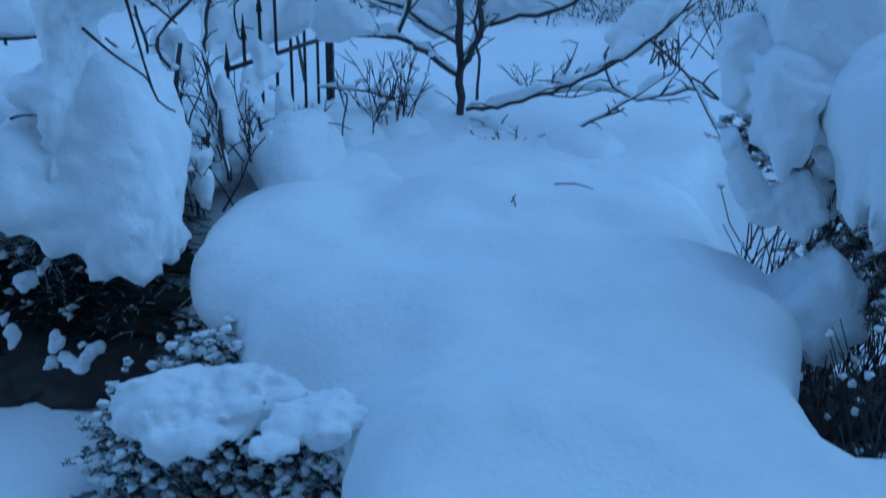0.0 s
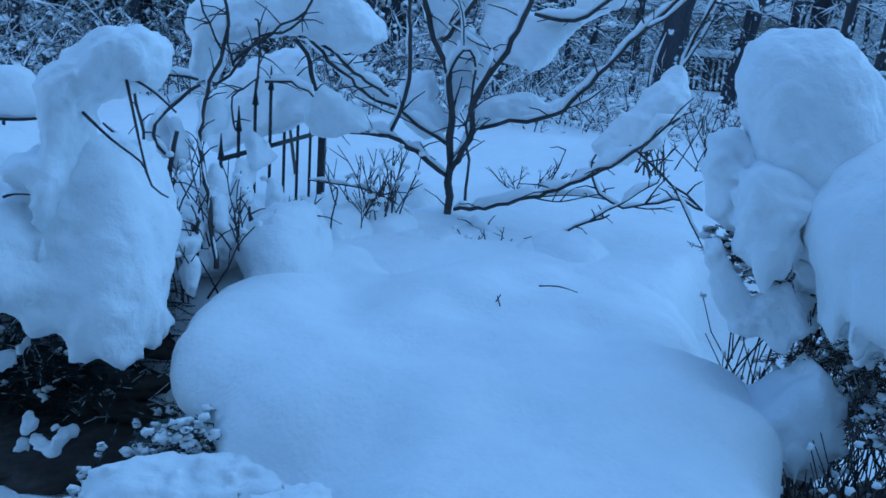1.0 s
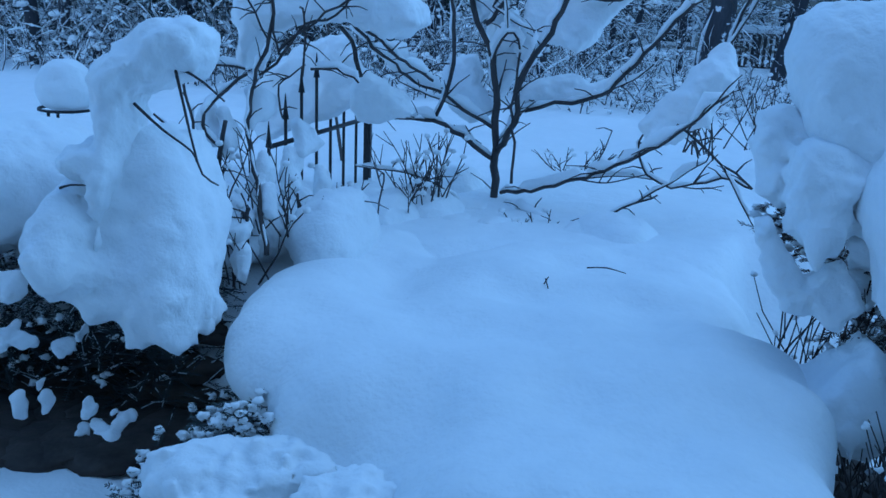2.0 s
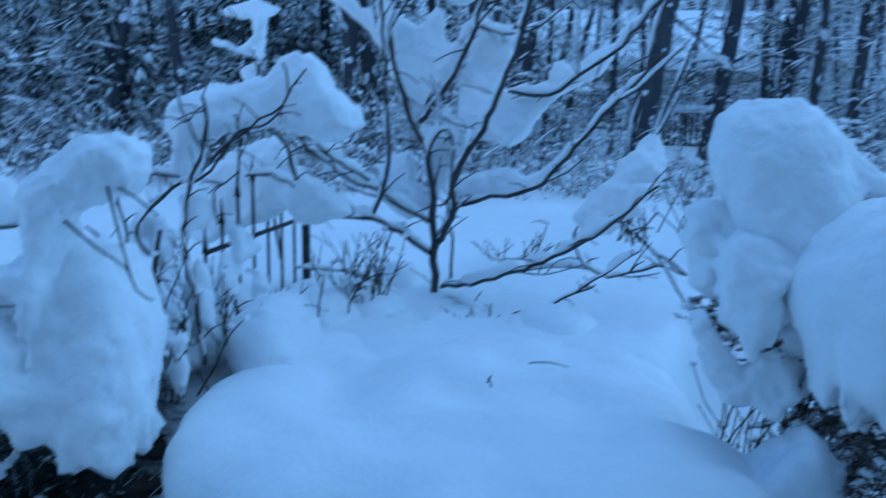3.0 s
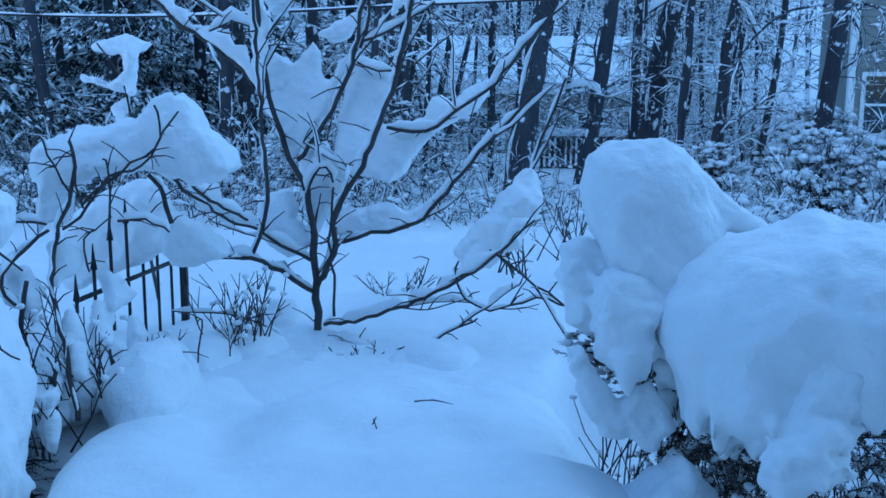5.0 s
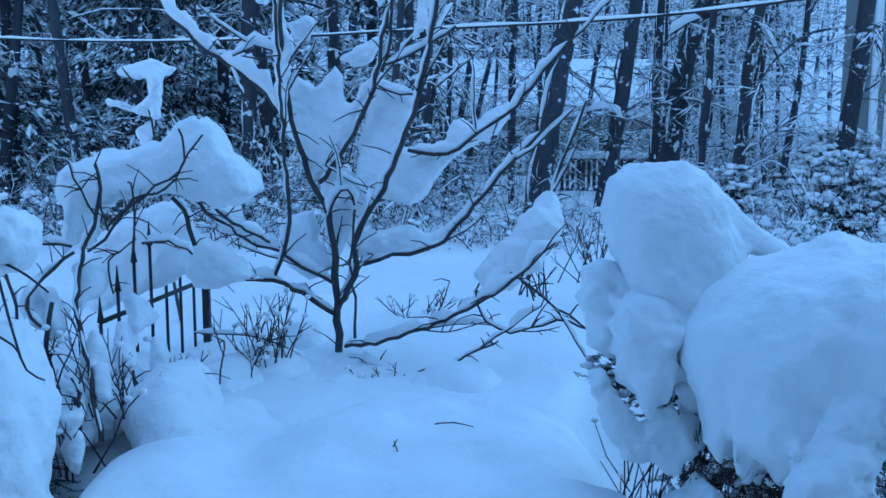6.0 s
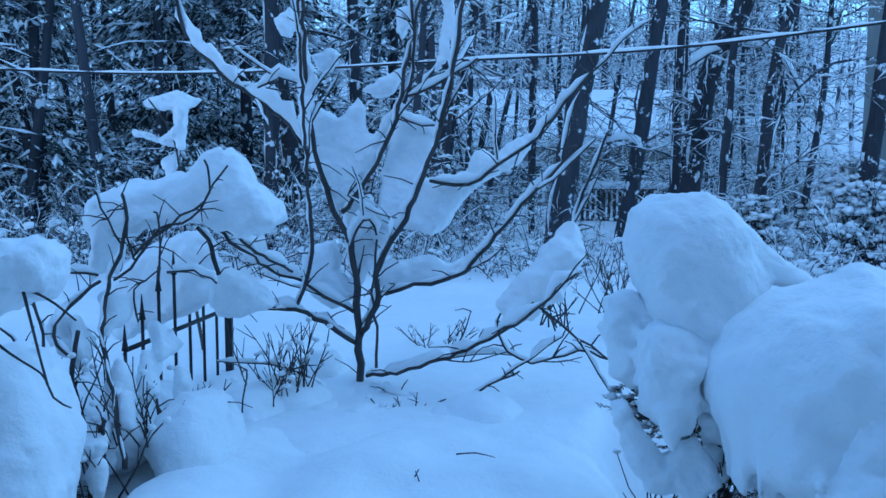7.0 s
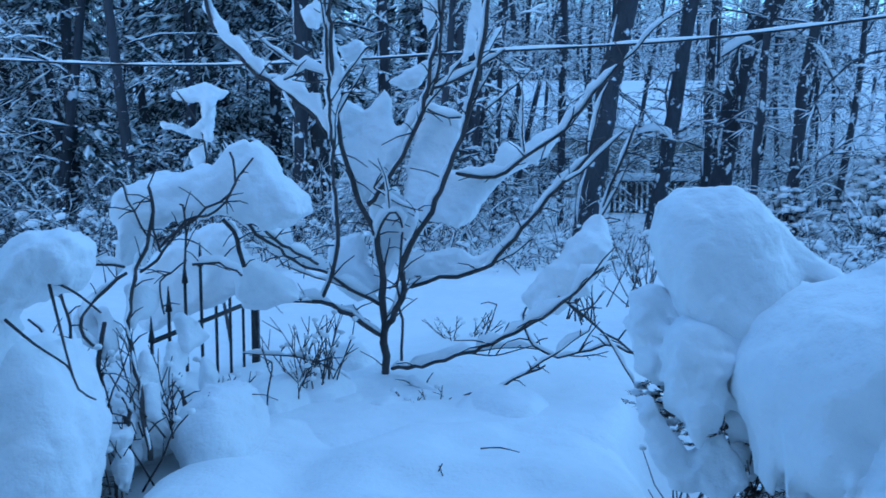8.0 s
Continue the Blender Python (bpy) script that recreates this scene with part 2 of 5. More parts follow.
def nets(name, s, lo, cell):
    inside = s < 0
    sm = np.array(s.shape) - 1
    tot, cnt = np.zeros((*sm, 3)), np.zeros(sm)
    def corner(a, o):
        return a[o[0]:o[0] + sm[0], o[1]:o[1] + sm[1], o[2]:o[2] + sm[2]]
    for ax in range(3):
        for p in (0, 1):
            for q in (0, 1):
                o0 = [p, q]
                o0.insert(ax, 0)
                o1 = list(o0)
                o1[ax] = 1
                a, c = corner(s, o0), corner(s, o1)
                hit = (a < 0) != (c < 0)
                t = np.where(hit, a / np.where(a == c, 1, a - c), 0)
                for k in range(3):
                    tot[..., k] += np.where(hit, o0[k] + (t if k == ax else 0), 0)
                cnt += hit
    ids = np.full(sm, -1)
    live = cnt > 0
    ids[live] = np.arange(live.sum())
    idx = np.argwhere(live)
    verts = lo + cell * (idx + tot[live] / cnt[live][:, None])
    faces = []
    for ax in range(3):
        i0 = [slice(1, -1)] * 3
        a_sl, b_sl = list(i0), list(i0)
        a_sl[ax], b_sl[ax] = slice(0, -1), slice(1, None)
        a, c = inside[tuple(a_sl)], inside[tuple(b_sl)]
        for flip, mask in ((False, a & ~c), (True, ~a & c)):
            e = np.argwhere(mask)
            if not len(e):
                continue
            e = e + 1
            e[:, ax] -= 1
            u, w = (ax + 1) % 3, (ax + 2) % 3
            ring = []
            for du, dw in ((1, 1), (0, 1), (0, 0), (1, 0)):
                g = e.copy()
                g[:, u] -= du
                g[:, w] -= dw
                ring.append(ids[g[:, 0], g[:, 1], g[:, 2]])
            q = np.stack(ring if not flip else ring[::-1], 1)
            faces.append(q[(q >= 0).all(1)])
    f = np.concatenate(faces)
    me = bpy.data.meshes.new(name)
    me.from_pydata(verts.tolist(), [], f.tolist())
    me.polygons.foreach_set("use_smooth", [True] * len(me.polygons))
    me.update()
    return me


# ---- ground: one sheet of deep snow to the horizon ----
def smooth(a, b, x):
    t = np.clip((x - a) / (b - a), 0, 1)
    return t * t * (3 - 2 * t)


def height(x, y):
    x, y = np.asarray(x, float), np.asarray(y, float)
    yard = 0.53 - 0.14 * smooth(5, 12, y) - 0.4 * smooth(12, 22, y) + 16.0 * smooth(36, 130, y)
    near = smooth(2.9, 3.7, y - 0.25 * smooth(-1.35, -1.7, x) - 0.6 * smooth(0.48, 0.72, x) * smooth(2.6, 1.8, x))
    z = 0.02 + (yard - 0.02) * near
    zero = np.zeros_like(x)
    z = z + 0.05 * wave(x * 0.7, y * 0.7, zero) + 0.03 * wave(x * 2.1, y * 2.1, zero + 3) * smooth(60, 10, y) + 0.012 * wave(x * 6, y * 6, zero + 7) * smooth(20, 6, y)
    return z


def sheet_axis(lo, hi, dense_lo, dense_hi, step):
    mid = list(np.arange(dense_lo, dense_hi, step))
    a, s = dense_lo, step
    before = []
    while a > lo:
        s *= 1.25
        a -= s
        before.append(a)
    after, a, s = [], mid[-1], step
    while a < hi:
        s *= 1.25
        a += s
        after.append(a)
    return np.array(before[::-1] + mid + after)


gx, gy = sheet_axis(-400, 400, -4, 4, 0.05), sheet_axis(-300, 600, 0, 10, 0.05)
GX, GY = np.meshgrid(gx, gy, indexing="ij")
GZ = height(GX, GY)
gm = bpy.data.meshes.new("ground")
nx, ny = len(gx), len(gy)
I, J = np.meshgrid(np.arange(nx - 1), np.arange(ny - 1), indexing="ij")
base = (I * ny + J).ravel()
gm.from_pydata(np.stack([GX.ravel(), GY.ravel(), GZ.ravel()], 1).tolist(), [], np.stack([base, base + ny, base + ny + 1, base + 1], 1).tolist())
gm.polygons.foreach_set("use_smooth", [True] * len(gm.polygons))
gm.materials.append(SNOW)
tagged(new("ground", gm), "deep fresh untrodden snow over a sloping back yard", "snow", kind="structure")


def ground_z(x, y):
    return float(height(np.array([x]), np.array([y]))[0])


# ---- unseen wall and eave, assumed at the viewer's back, added to dim front faces ----
b = Build()
b.box((-7, -1.9, -0.5), (7, -1.6, 4.9))
tagged(part("unseen_wall", b, SIDING, smooth=False), "assumed house wall behind the viewer, unseen, blocking sky light", "wall", kind="structure")
b = Build()
b.box((-7.4, -2.3, 4.9), (7.4, -1.0, 5.05))
tagged(part("eave", b, TRIM, smooth=False), "assumed white eave above the unseen wall, blocking sky light", "eave", kind="structure")

# ---- snow-buried shrubs in front ----
MOUND = [
    (-0.9, 2.98, 0.42, 0.25, 0.42, 0.16),
    (-0.78, 2.66, 0.41, 0.25, 0.32, 0.16),
    (-0.6, 2.42, 0.34, 0.22, 0.3, 0.22),
    (-0.75, 3.6, 0.22, 0.36, 0.5, 0.34),
    (0.95, 1.2, -0.02, 0.75, 0.58, 0.4),
    (-0.7, 1.2, -0.1, 0.5, 0.5, 0.3),
    (-0.3, 3.3, 0.36, 0.3, 0.4, 0.2),
    (0.1, 2.6, 0.3, 0.5, 0.6, 0.27),
    (-0.45, 3, 0.33, 0.32, 0.6, 0.215),
    (-0.4, 2.5, 0.3, 0.3, 0.5, 0.235),
    (-1.2, 3.5, 0.15, 0.26, 0.3, 0.3),
]
LEFT_BUSH = [
    (-1.55, 2.68, 0.75, 0.142, 0.26, 0.192),
    (-1.53, 2.53, 0.7, 0.098, 0.18, 0.098),
    (-1.92, 2.95, 0.85, 0.291, 0.35, 0.204),
    (-2.05, 2.82, 0.85, 0.282, 0.35, 0.188),
    (-2.42, 2.84, 0.8, 0.386, 0.45, 0.27),
    (-2.89, 2.89, 0.79, 0.44, 0.5, 0.32),
    # two masses added at the back to keep light from leaking into the hollow
    (-1.75, 3.75, 0.55, 0.7, 0.55, 0.2),
    (-2.6, 3.7, 0.55, 0.8, 0.6, 0.22),
]
LEFT_ARM = [
    (-1.21, 2.77, 1.33, 0.041, 0.1, 0.058),
    (-1.27, 2.76, 1.34, 0.072, 0.1, 0.041),
    (-1.3, 2.75, 1.31, 0.06, 0.1, 0.058),
    (-1.34, 2.73, 1.27, 0.055, 0.1, 0.034),
    (-1.39, 2.72, 1.25, 0.051, 0.1, 0.031),
    (-1.45, 2.71, 1.24, 0.051, 0.1, 0.034),
    (-1.42, 2.7, 1.18, 0.048, 0.1, 0.086),
    (-1.42, 2.67, 1.08, 0.048, 0.1, 0.103),
    (-1.42, 2.64, 0.98, 0.044, 0.1, 0.103),
    (-1.43, 2.61, 0.88, 0.034, 0.1, 0.103),
    (-1.43, 2.59, 0.78, 0.024, 0.1, 0.077),
    (-1.5, 2.63, 0.99, 0.077, 0.1, 0.051),
]
LEFT_BALL = [
    (-1.94, 3.29, 1.14, 0.105, 0.1, 0.092),
    (-1.93, 3.28, 1.1, 0.101, 0.1, 0.063),
]
LOW_BUSH = [
    (-0.95, 2.07, 0.33, 0.108, 0.11, 0.058),
    (-0.85, 2.08, 0.32, 0.101, 0.11, 0.069),
    (-0.73, 2.1, 0.34, 0.101, 0.11, 0.064),
    (-0.63, 2.12, 0.36, 0.08, 0.11, 0.049),
    (-1, 2.06, 0.3, 0.065, 0.11, 0.038),
    (-0.5, 1.94, 0.4, 0.106, 0.11, 0.037),
    (-0.58, 1.87, 0.39, 0.058, 0.11, 0.026),
    (-0.77, 1.98, 0.32, 0.083, 0.11, 0.042),
    (-0.89, 1.99, 0.3, 0.077, 0.11, 0.042),
]
RIGHT_LUMP = [
    (1.1, 2.69, 1.08, 0.296, 0.35, 0.222),
    (0.93, 2.6, 1.02, 0.167, 0.25, 0.175),
    (0.88, 2.52, 0.89, 0.103, 0.2, 0.148),
    (0.94, 2.51, 0.86, 0.085, 0.2, 0.117),
    (1.24, 2.66, 1.09, 0.244, 0.4, 0.228),
    (1.16, 2.5, 1.02, 0.15, 0.26, 0.15),
    (1.52, 2.66, 1.11, 0.327, 0.42, 0.22),
    (0.83, 2.73, 1.05, 0.083, 0.15, 0.083),
]
RIGHT_COLUMN = [
    (1.08, 2.36, 0.94, 0.09, 0.12, 0.1),
    (1.02, 2.29, 0.86, 0.06, 0.09, 0.07),
    (0.97, 2.27, 0.8, 0.055, 0.09, 0.06),
    (1.03, 2.25, 0.77, 0.045, 0.07, 0.045),
    (0.94, 2.26, 0.73, 0.055, 0.09, 0.055),
    (0.95, 2.27, 0.66, 0.045, 0.08, 0.05),
]

BRANCH_PILE = [
    (0.26, 4.26, 0.97, 0.44, 4.33, 1.14, 0.52, 4.24, 1.22, 0.045),
    (0.27, 4.26, 0.97, 0.53, 4.34, 1.2, 0.46, 4.22, 1.03, 0.045),
    (0.49, 4.28, 1.15, 0.54, 4.35, 1.27, 0.55, 4.24, 1.18, 0.045),
    (0.32, 4.27, 1.02, 0.4, 4.32, 1.04, 0.29, 4.21, 0.96, 0.045),
]
PERCH_SNOW = [
    (-1.71, 5.67, 1.96, -1.64, 5.73, 1.99, -1.59, 5.61, 1.86, 0.02),
    (-1.62, 5.68, 1.98, -1.51, 5.72, 1.95, -1.59, 5.61, 1.88, 0.02),
    (-1.62, 5.66, 1.88, -1.6, 5.71, 1.88, -1.59, 5.59, 1.68, 0.02),
    (-1.81, 5.67, 1.93, -1.75, 5.72, 1.95, -1.69, 5.62, 1.9, 0.02),
    (-1.87, 5.65, 1.75, -1.75, 5.69, 1.71, -1.79, 5.6, 1.75, 0.02),
    (-1.71, 5.64, 1.71, -1.62, 5.69, 1.69, -1.63, 5.6, 1.76, 0.02),
    (-1.71, 5.63, 1.58, -1.65, 5.68, 1.61, -1.65, 5.57, 1.49, 0.02),
]
STEM_CLUMPS = [
    (-1.23, 3.43, 0.89, -1.22, 3.47, 0.85, -1.23, 3.36, 0.77, 0.032),
    (-1.18, 3.58, 0.89, -1.14, 3.62, 0.82, -1.15, 3.51, 0.75, 0.032),
    (-1.17, 3.33, 0.78, -1.22, 3.37, 0.71, -1.14, 3.27, 0.71, 0.032),
    (-1.26, 3.2, 0.69, -1.23, 3.25, 0.69, -1.22, 3.15, 0.66, 0.032),
    (-1.09, 3.72, 0.79, -1.07, 3.76, 0.73, -1.07, 3.65, 0.69, 0.032),
    (-1.38, 3.44, 1.03, -1.38, 3.49, 0.96, -1.35, 3.38, 0.92, 0.032),
    (-1.46, 3.48, 1.06, -1.50, 3.52, 0.98, -1.42, 3.44, 0.94, 0.034),
    (-1.30, 3.52, 1.12, -1.24, 3.56, 1.06, -1.28, 3.46, 1.0, 0.03),
    (-1.28, 3.36, 0.66, -1.33, 3.4, 0.6, -1.26, 3.3, 0.55, 0.04),
    (-1.20, 3.12, 0.6, -1.23, 3.16, 0.54, -1.18, 3.08, 0.5, 0.026),
    (-1.16, 3.66, 0.98, -1.10, 3.7, 0.9, -1.14, 3.6, 0.88, 0.028),
    (-1.00, 3.76, 0.7, -1.04, 3.8, 0.62, -0.97, 3.7, 0.6, 0.036),
]
ROOT_HEAPS = [
    (-0.96, 3.47, 0.56, 0.1431, 0.24, 0.2),
    (-0.88, 4.06, 0.454, 0.1674, 0.24, 0.2),
    (-0.74, 4.26, 0.421, 0.2106, 0.24, 0.2),
    (-0.55, 4.45, 0.4, 0.1836, 0.24, 0.145),
    (-0.33, 4.05, 0.4, 0.1998, 0.24, 0.129),
    (-0.2, 3.95, 0.4, 0.13095, 0.24, 0.108),
    (-0.65, 4.76, 0.427, 0.1566, 0.24, 0.2),
    (-0.01, 3.95, 0.4, 0.19575, 0.24, 0.153),
    (-0.57, 4.15, 0.4, 0.13635, 0.24, 0.133),
    (0.14, 3.96, 0.419, 0.19575, 0.24, 0.2),
]
HOLLOW_CLOTS = [
    (-1.73, 2.54, 0.43, 0.079, 0.05, 0.044),
    (-1.69, 2.49, 0.24, 0.025, 0.05, 0.053),
    (-1.62, 2.51, 0.25, 0.039, 0.05, 0.062),
    (-1.49, 2.52, 0.25, 0.035, 0.05, 0.044),
    (-1.58, 2.55, 0.41, 0.028, 0.05, 0.025),
    (-1.53, 2.57, 0.46, 0.025, 0.05, 0.021),
    (-1.4, 2.53, 0.23, 0.014, 0.05, 0.014),
    (-1.43, 2.51, 0.18, 0.053, 0.05, 0.018),
    (-1.74, 2.58, 0.59, 0.025, 0.05, 0.035),
    (-1.51, 2.5, 0.16, 0.025, 0.05, 0.018),
    (-1.37, 2.53, 0.21, 0.035, 0.05, 0.014),
    (-1.64, 2.51, 0.29, 0.018, 0.05, 0.035),
]

# snow lodged between limbs: depth, half thickness, rounding and outline (x, z)
FORK_SNOW = (4.82, 0.07, 0.05, ((-0.72, 1.85), (-0.67, 1.87), (-0.58, 1.82), (-0.48, 1.93), (-0.43, 1.88), (-0.43, 1.82), (-0.40, 1.75), (-0.36, 1.84), (-0.28, 1.89), (-0.31, 1.78), (-0.37, 1.68), (-0.41, 1.57), (-0.46, 1.45), (-0.54, 1.37), (-0.58, 1.36), (-0.63, 1.46), (-0.69, 1.57), (-0.72, 1.71)))
BOUGH_SNOW = (4.78, 0.07, 0.04, ((-0.28, 1.86), (-0.18, 1.83), (-0.07, 1.78), (-0.09, 1.68), (-0.14, 1.56), (-0.21, 1.38), (-0.29, 1.20), (-0.34, 1.13), (-0.40, 1.24), (-0.37, 1.40), (-0.35, 1.54), (-0.32, 1.64), (-0.31, 1.75)))
CROTCH_SNOW = (4.76, 0.07, 0.04, ((-0.56, 1.37), (-0.43, 1.45), (-0.35, 1.40), (-0.36, 1.25), (-0.42, 1.07), (-0.48, 0.99), (-0.53, 1.17)))
SIDE_SNOW = (4.80, 0.08, 0.045, ((-0.16, 1.53), (-0.03, 1.53), (0.07, 1.57), (0.11, 1.66), (0.16, 1.67), (0.21, 1.64), (0.31, 1.70), (0.40, 1.73), (0.34, 1.61), (0.21, 1.53), (0.09, 1.44), (0.00, 1.36), (-0.02, 1.30), (-0.10, 1.24), (-0.18, 1.27), (-0.25, 1.28), (-0.22, 1.40)))
LOW_RIGHT_SNOW = (4.72, 0.07, 0.035, ((-0.34, 1.08), (-0.26, 1.12), (-0.18, 1.13), (-0.10, 1.14), (-0.02, 1.10), (0.08, 1.13), (-0.02, 1.02), (-0.18, 0.99), (-0.30, 0.97), (-0.35, 1.00)))
LOW_LEFT_SNOW = (4.70, 0.06, 0.035, ((-0.74, 1.17), (-0.59, 1.22), (-0.55, 1.13), (-0.57, 1.07), (-0.47, 0.96), (-0.59, 0.88), (-0.70, 0.95), (-0.76, 1.06)))
TIP_SNOW = (
    (4.90, 0.05, 0.035, ((-0.45, 1.97), (-0.34, 2.04), (-0.26, 2.09), (-0.25, 2.01), (-0.32, 1.94), (-0.40, 1.92))),
    (4.90, 0.05, 0.035, ((-0.71, 2.14), (-0.62, 2.18), (-0.56, 2.14), (-0.61, 2.06), (-0.68, 2.07))),
    (4.95, 0.05, 0.035, ((-0.91, 2.33), (-0.83, 2.38), (-0.79, 2.31), (-0.82, 2.22), (-0.88, 2.24))),
    (4.90, 0.04, 0.025, ((-0.29, 2.38), (-0.18, 2.41), (-0.21, 2.30), (-0.25, 2.20), (-0.29, 2.26))),
    (4.75, 0.03, 0.022, ((-0.78, 2.29), (-0.72, 2.29), (-0.71, 2.10), (-0.67, 2.05), (-0.68, 1.90), (-0.71, 1.66), (-0.75, 1.85), (-0.77, 2.07))),
    (4.74, 0.03, 0.022, ((-0.05, 2.42), (0.02, 2.42), (0.01, 2.26), (-0.01, 2.12), (-0.08, 2.05), (-0.06, 2.23))),
)
SHRUB_ROOF = (3.84, 0.17, 0.06, ((-1.45, 1.47), (-1.35, 1.53), (-1.26, 1.53), (-1.15, 1.56), (-1.06, 1.57), (-0.99, 1.65), (-0.93, 1.68), (-0.86, 1.64), (-0.80, 1.55), (-0.71, 1.45), (-0.70, 1.39), (-0.81, 1.33), (-0.93, 1.37), (-1.01, 1.39), (-1.09, 1.37), (-1.22, 1.36), (-1.31, 1.33), (-1.37, 1.25), (-1.42, 1.15), (-1.42, 1.30), (-1.45, 1.40)))
GATE_SNOW = (4.40, 0.08, 0.05, ((-1.56, 1.05), (-1.50, 1.18), (-1.37, 1.25), (-1.24, 1.29), (-1.16, 1.29), (-1.12, 1.22), (-1.08, 1.14), (-1.07, 1.06), (-1.09, 0.99), (-1.23, 0.91), (-1.38, 0.85), (-1.52, 0.78), (-1.57, 0.80), (-1.59, 0.93)))
LOBE_SNOW = (4.20, 0.08, 0.045, ((-1.06, 1.18), (-0.97, 1.12), (-0.86, 1.06), (-0.78, 0.98), (-0.93, 0.94), (-1.03, 0.95), (-1.07, 1.07)))
HOOD = (2.92, 0.17, 0.13, ((0.54, 1.39), (0.57, 1.49), (0.66, 1.54), (0.78, 1.56), (0.86, 1.51), (0.92, 1.43), (0.93, 1.25), (0.87, 1.17), (0.84, 1.10), (0.77, 1.08), (0.69, 1.10), (0.62, 1.12), (0.57, 1.26)))
HOOD_ARM = (2.94, 0.07, 0.05, ((0.84, 1.52), (0.92, 1.44), (0.98, 1.38), (1.07, 1.31), (1.16, 1.27), (1.08, 1.24), (0.99, 1.27), (0.90, 1.22), (0.80, 1.24)))
SHOULDER = (
    (2.90, 0.09, 0.055, ((0.48, 1.22), (0.55, 1.25), (0.64, 1.20), (0.66, 1.02), (0.60, 0.95), (0.54, 0.97), (0.49, 1.01), (0.46, 1.12))),
    (2.72, 0.08, 0.06, ((0.55, 1.15), (0.61, 1.18), (0.69, 1.15), (0.73, 1.07), (0.71, 0.97), (0.68, 0.87), (0.62, 0.86), (0.56, 0.93), (0.55, 1.04))),
    (2.78, 0.09, 0.06, ((0.64, 1.16), (0.85, 1.18), (0.92, 1.0), (0.88, 0.91), (0.79, 0.90), (0.73, 0.96))),
)
LOOP = (2.70, 0.05, 0.042, ((0.47, 0.94), (0.51, 0.955), (0.57, 0.87), (0.62, 0.80), (0.65, 0.83), (0.71, 0.85), (0.77, 0.79), (0.79, 0.72), (0.72, 0.66), (0.65, 0.69), (0.56, 0.69), (0.52, 0.78)))
KNOBS = (
    (2.74, 0.05, 0.042, ((0.73, 0.91), (0.80, 0.94), (0.84, 0.88), (0.83, 0.82), (0.74, 0.81))),
    (2.84, 0.05, 0.042, ((0.78, 0.80), (0.87, 0.81), (0.89, 0.72), (0.83, 0.66), (0.77, 0.72))),
)
SHELF = (2.62, 0.14, 0.07, ((0.52, 0.50), (0.66, 0.53), (0.74, 0.60), (0.80, 0.66), (0.86, 0.57), (0.88, 0.44), (0.81, 0.34), (0.75, 0.38), (0.60, 0.36)))
BUSH_LOAD = (2.72, 0.22, 0.12, ((-1.52, 1.02), (-1.36, 1.08), (-1.26, 1.06), (-1.19, 0.95), (-1.16, 0.80), (-1.14, 0.58), (-1.13, 0.47), (-1.19, 0.45), (-1.25, 0.46), (-1.33, 0.45), (-1.39, 0.53), (-1.45, 0.50), (-1.52, 0.58), (-1.52, 0.78)))

MOUND_SLABS = [(0.07, 3.0, -0.05, 0.55, 0.95, 0.58, 0.3), (0.08, 1.55, -0.05, 0.5, 1.05, 0.57, 0.28), (0.05, 3.6, -0.05, 0.53, 0.55, 0.58, 0.26), (0.15, 2.3, -0.05, 0.48, 0.62, 0.56, 0.13), (0.9, 1.32, -0.05, 0.85, 0.6, 0.54, 0.2), (0.40, 2.54, -0.05, 0.28, 0.24, 0.6, 0.12)]
tagged(part("snow_mound", snow_mass("snow_mound", MOUND, 0.024, 0.09, 0.004, 0.03, floor=-0.1, slabs=MOUND_SLABS), SNOW), "broad smooth dome of deep snow burying a low shrub", "snow mound")

tagged(part("snow_shelf", snow_mass("snow_shelf", (), 0.012, 0.05, 0.018, 0.03, fringe=0.06, pitch=13, plates=[SHELF]), SNOW), "ragged shelf of snow jutting from the mound", "snow shelf")
left_bush = thing("conifer_bush", (-1.6, 3.1, 0.05), "evergreen bush bent down under heavy folds of snow", "bush")
part("snow_load", snow_mass("snow_load", LEFT_BUSH, 0.016, 0.05, 0.014, 0.025, fringe=0.025, pitch=16, plates=[BUSH_LOAD]), SNOW, left_bush, "heavy hanging folds of snow")
for ball in HOLLOW_CLOTS:
    part("snow_clot", snow_mass("snow_clot", [ball], 0.008, 0.02, 0.022, 0.03, pitch=19), SNOW, left_bush)
bowed = thing("bowed_sapling", (-1.7, 2.85, 0.6), "sapling bowed over and sheathed in a crooked arm of snow", "sapling")
part("snow_sheath", snow_mass("snow_sheath", LEFT_ARM, 0.011, 0.05, 0.014, 0.03), SNOW, bowed)


def bowed_twig(points, r):
    b = Build()
    b.tube(bend(points, 0.03), r, r * 0.5, 6, 0.1)
    part("twig", b, BARK, bowed)


bowed_twig([(-1.26, 2.69, 1.33), (-1.23, 2.68, 1.28), (-1.20, 2.69, 1.27), (-1.14, 2.68, 1.24), (-1.08, 2.68, 1.19)], 0.0060)
bowed_twig([(-1.23, 2.68, 1.28), (-1.20, 2.66, 1.18), (-1.16, 2.63, 1.06), (-1.13, 2.62, 0.98), (-1.08, 2.62, 0.95)], 0.0050)
bowed_twig([(-1.36, 2.67, 1.17), (-1.27, 2.66, 1.10), (-1.18, 2.66, 1.04), (-1.16, 2.65, 1.01)], 0.0050)
bowed_twig([(-1.53, 2.52, 0.93), (-1.50, 2.53, 0.94), (-1.45, 2.54, 0.94)], 0.0040)
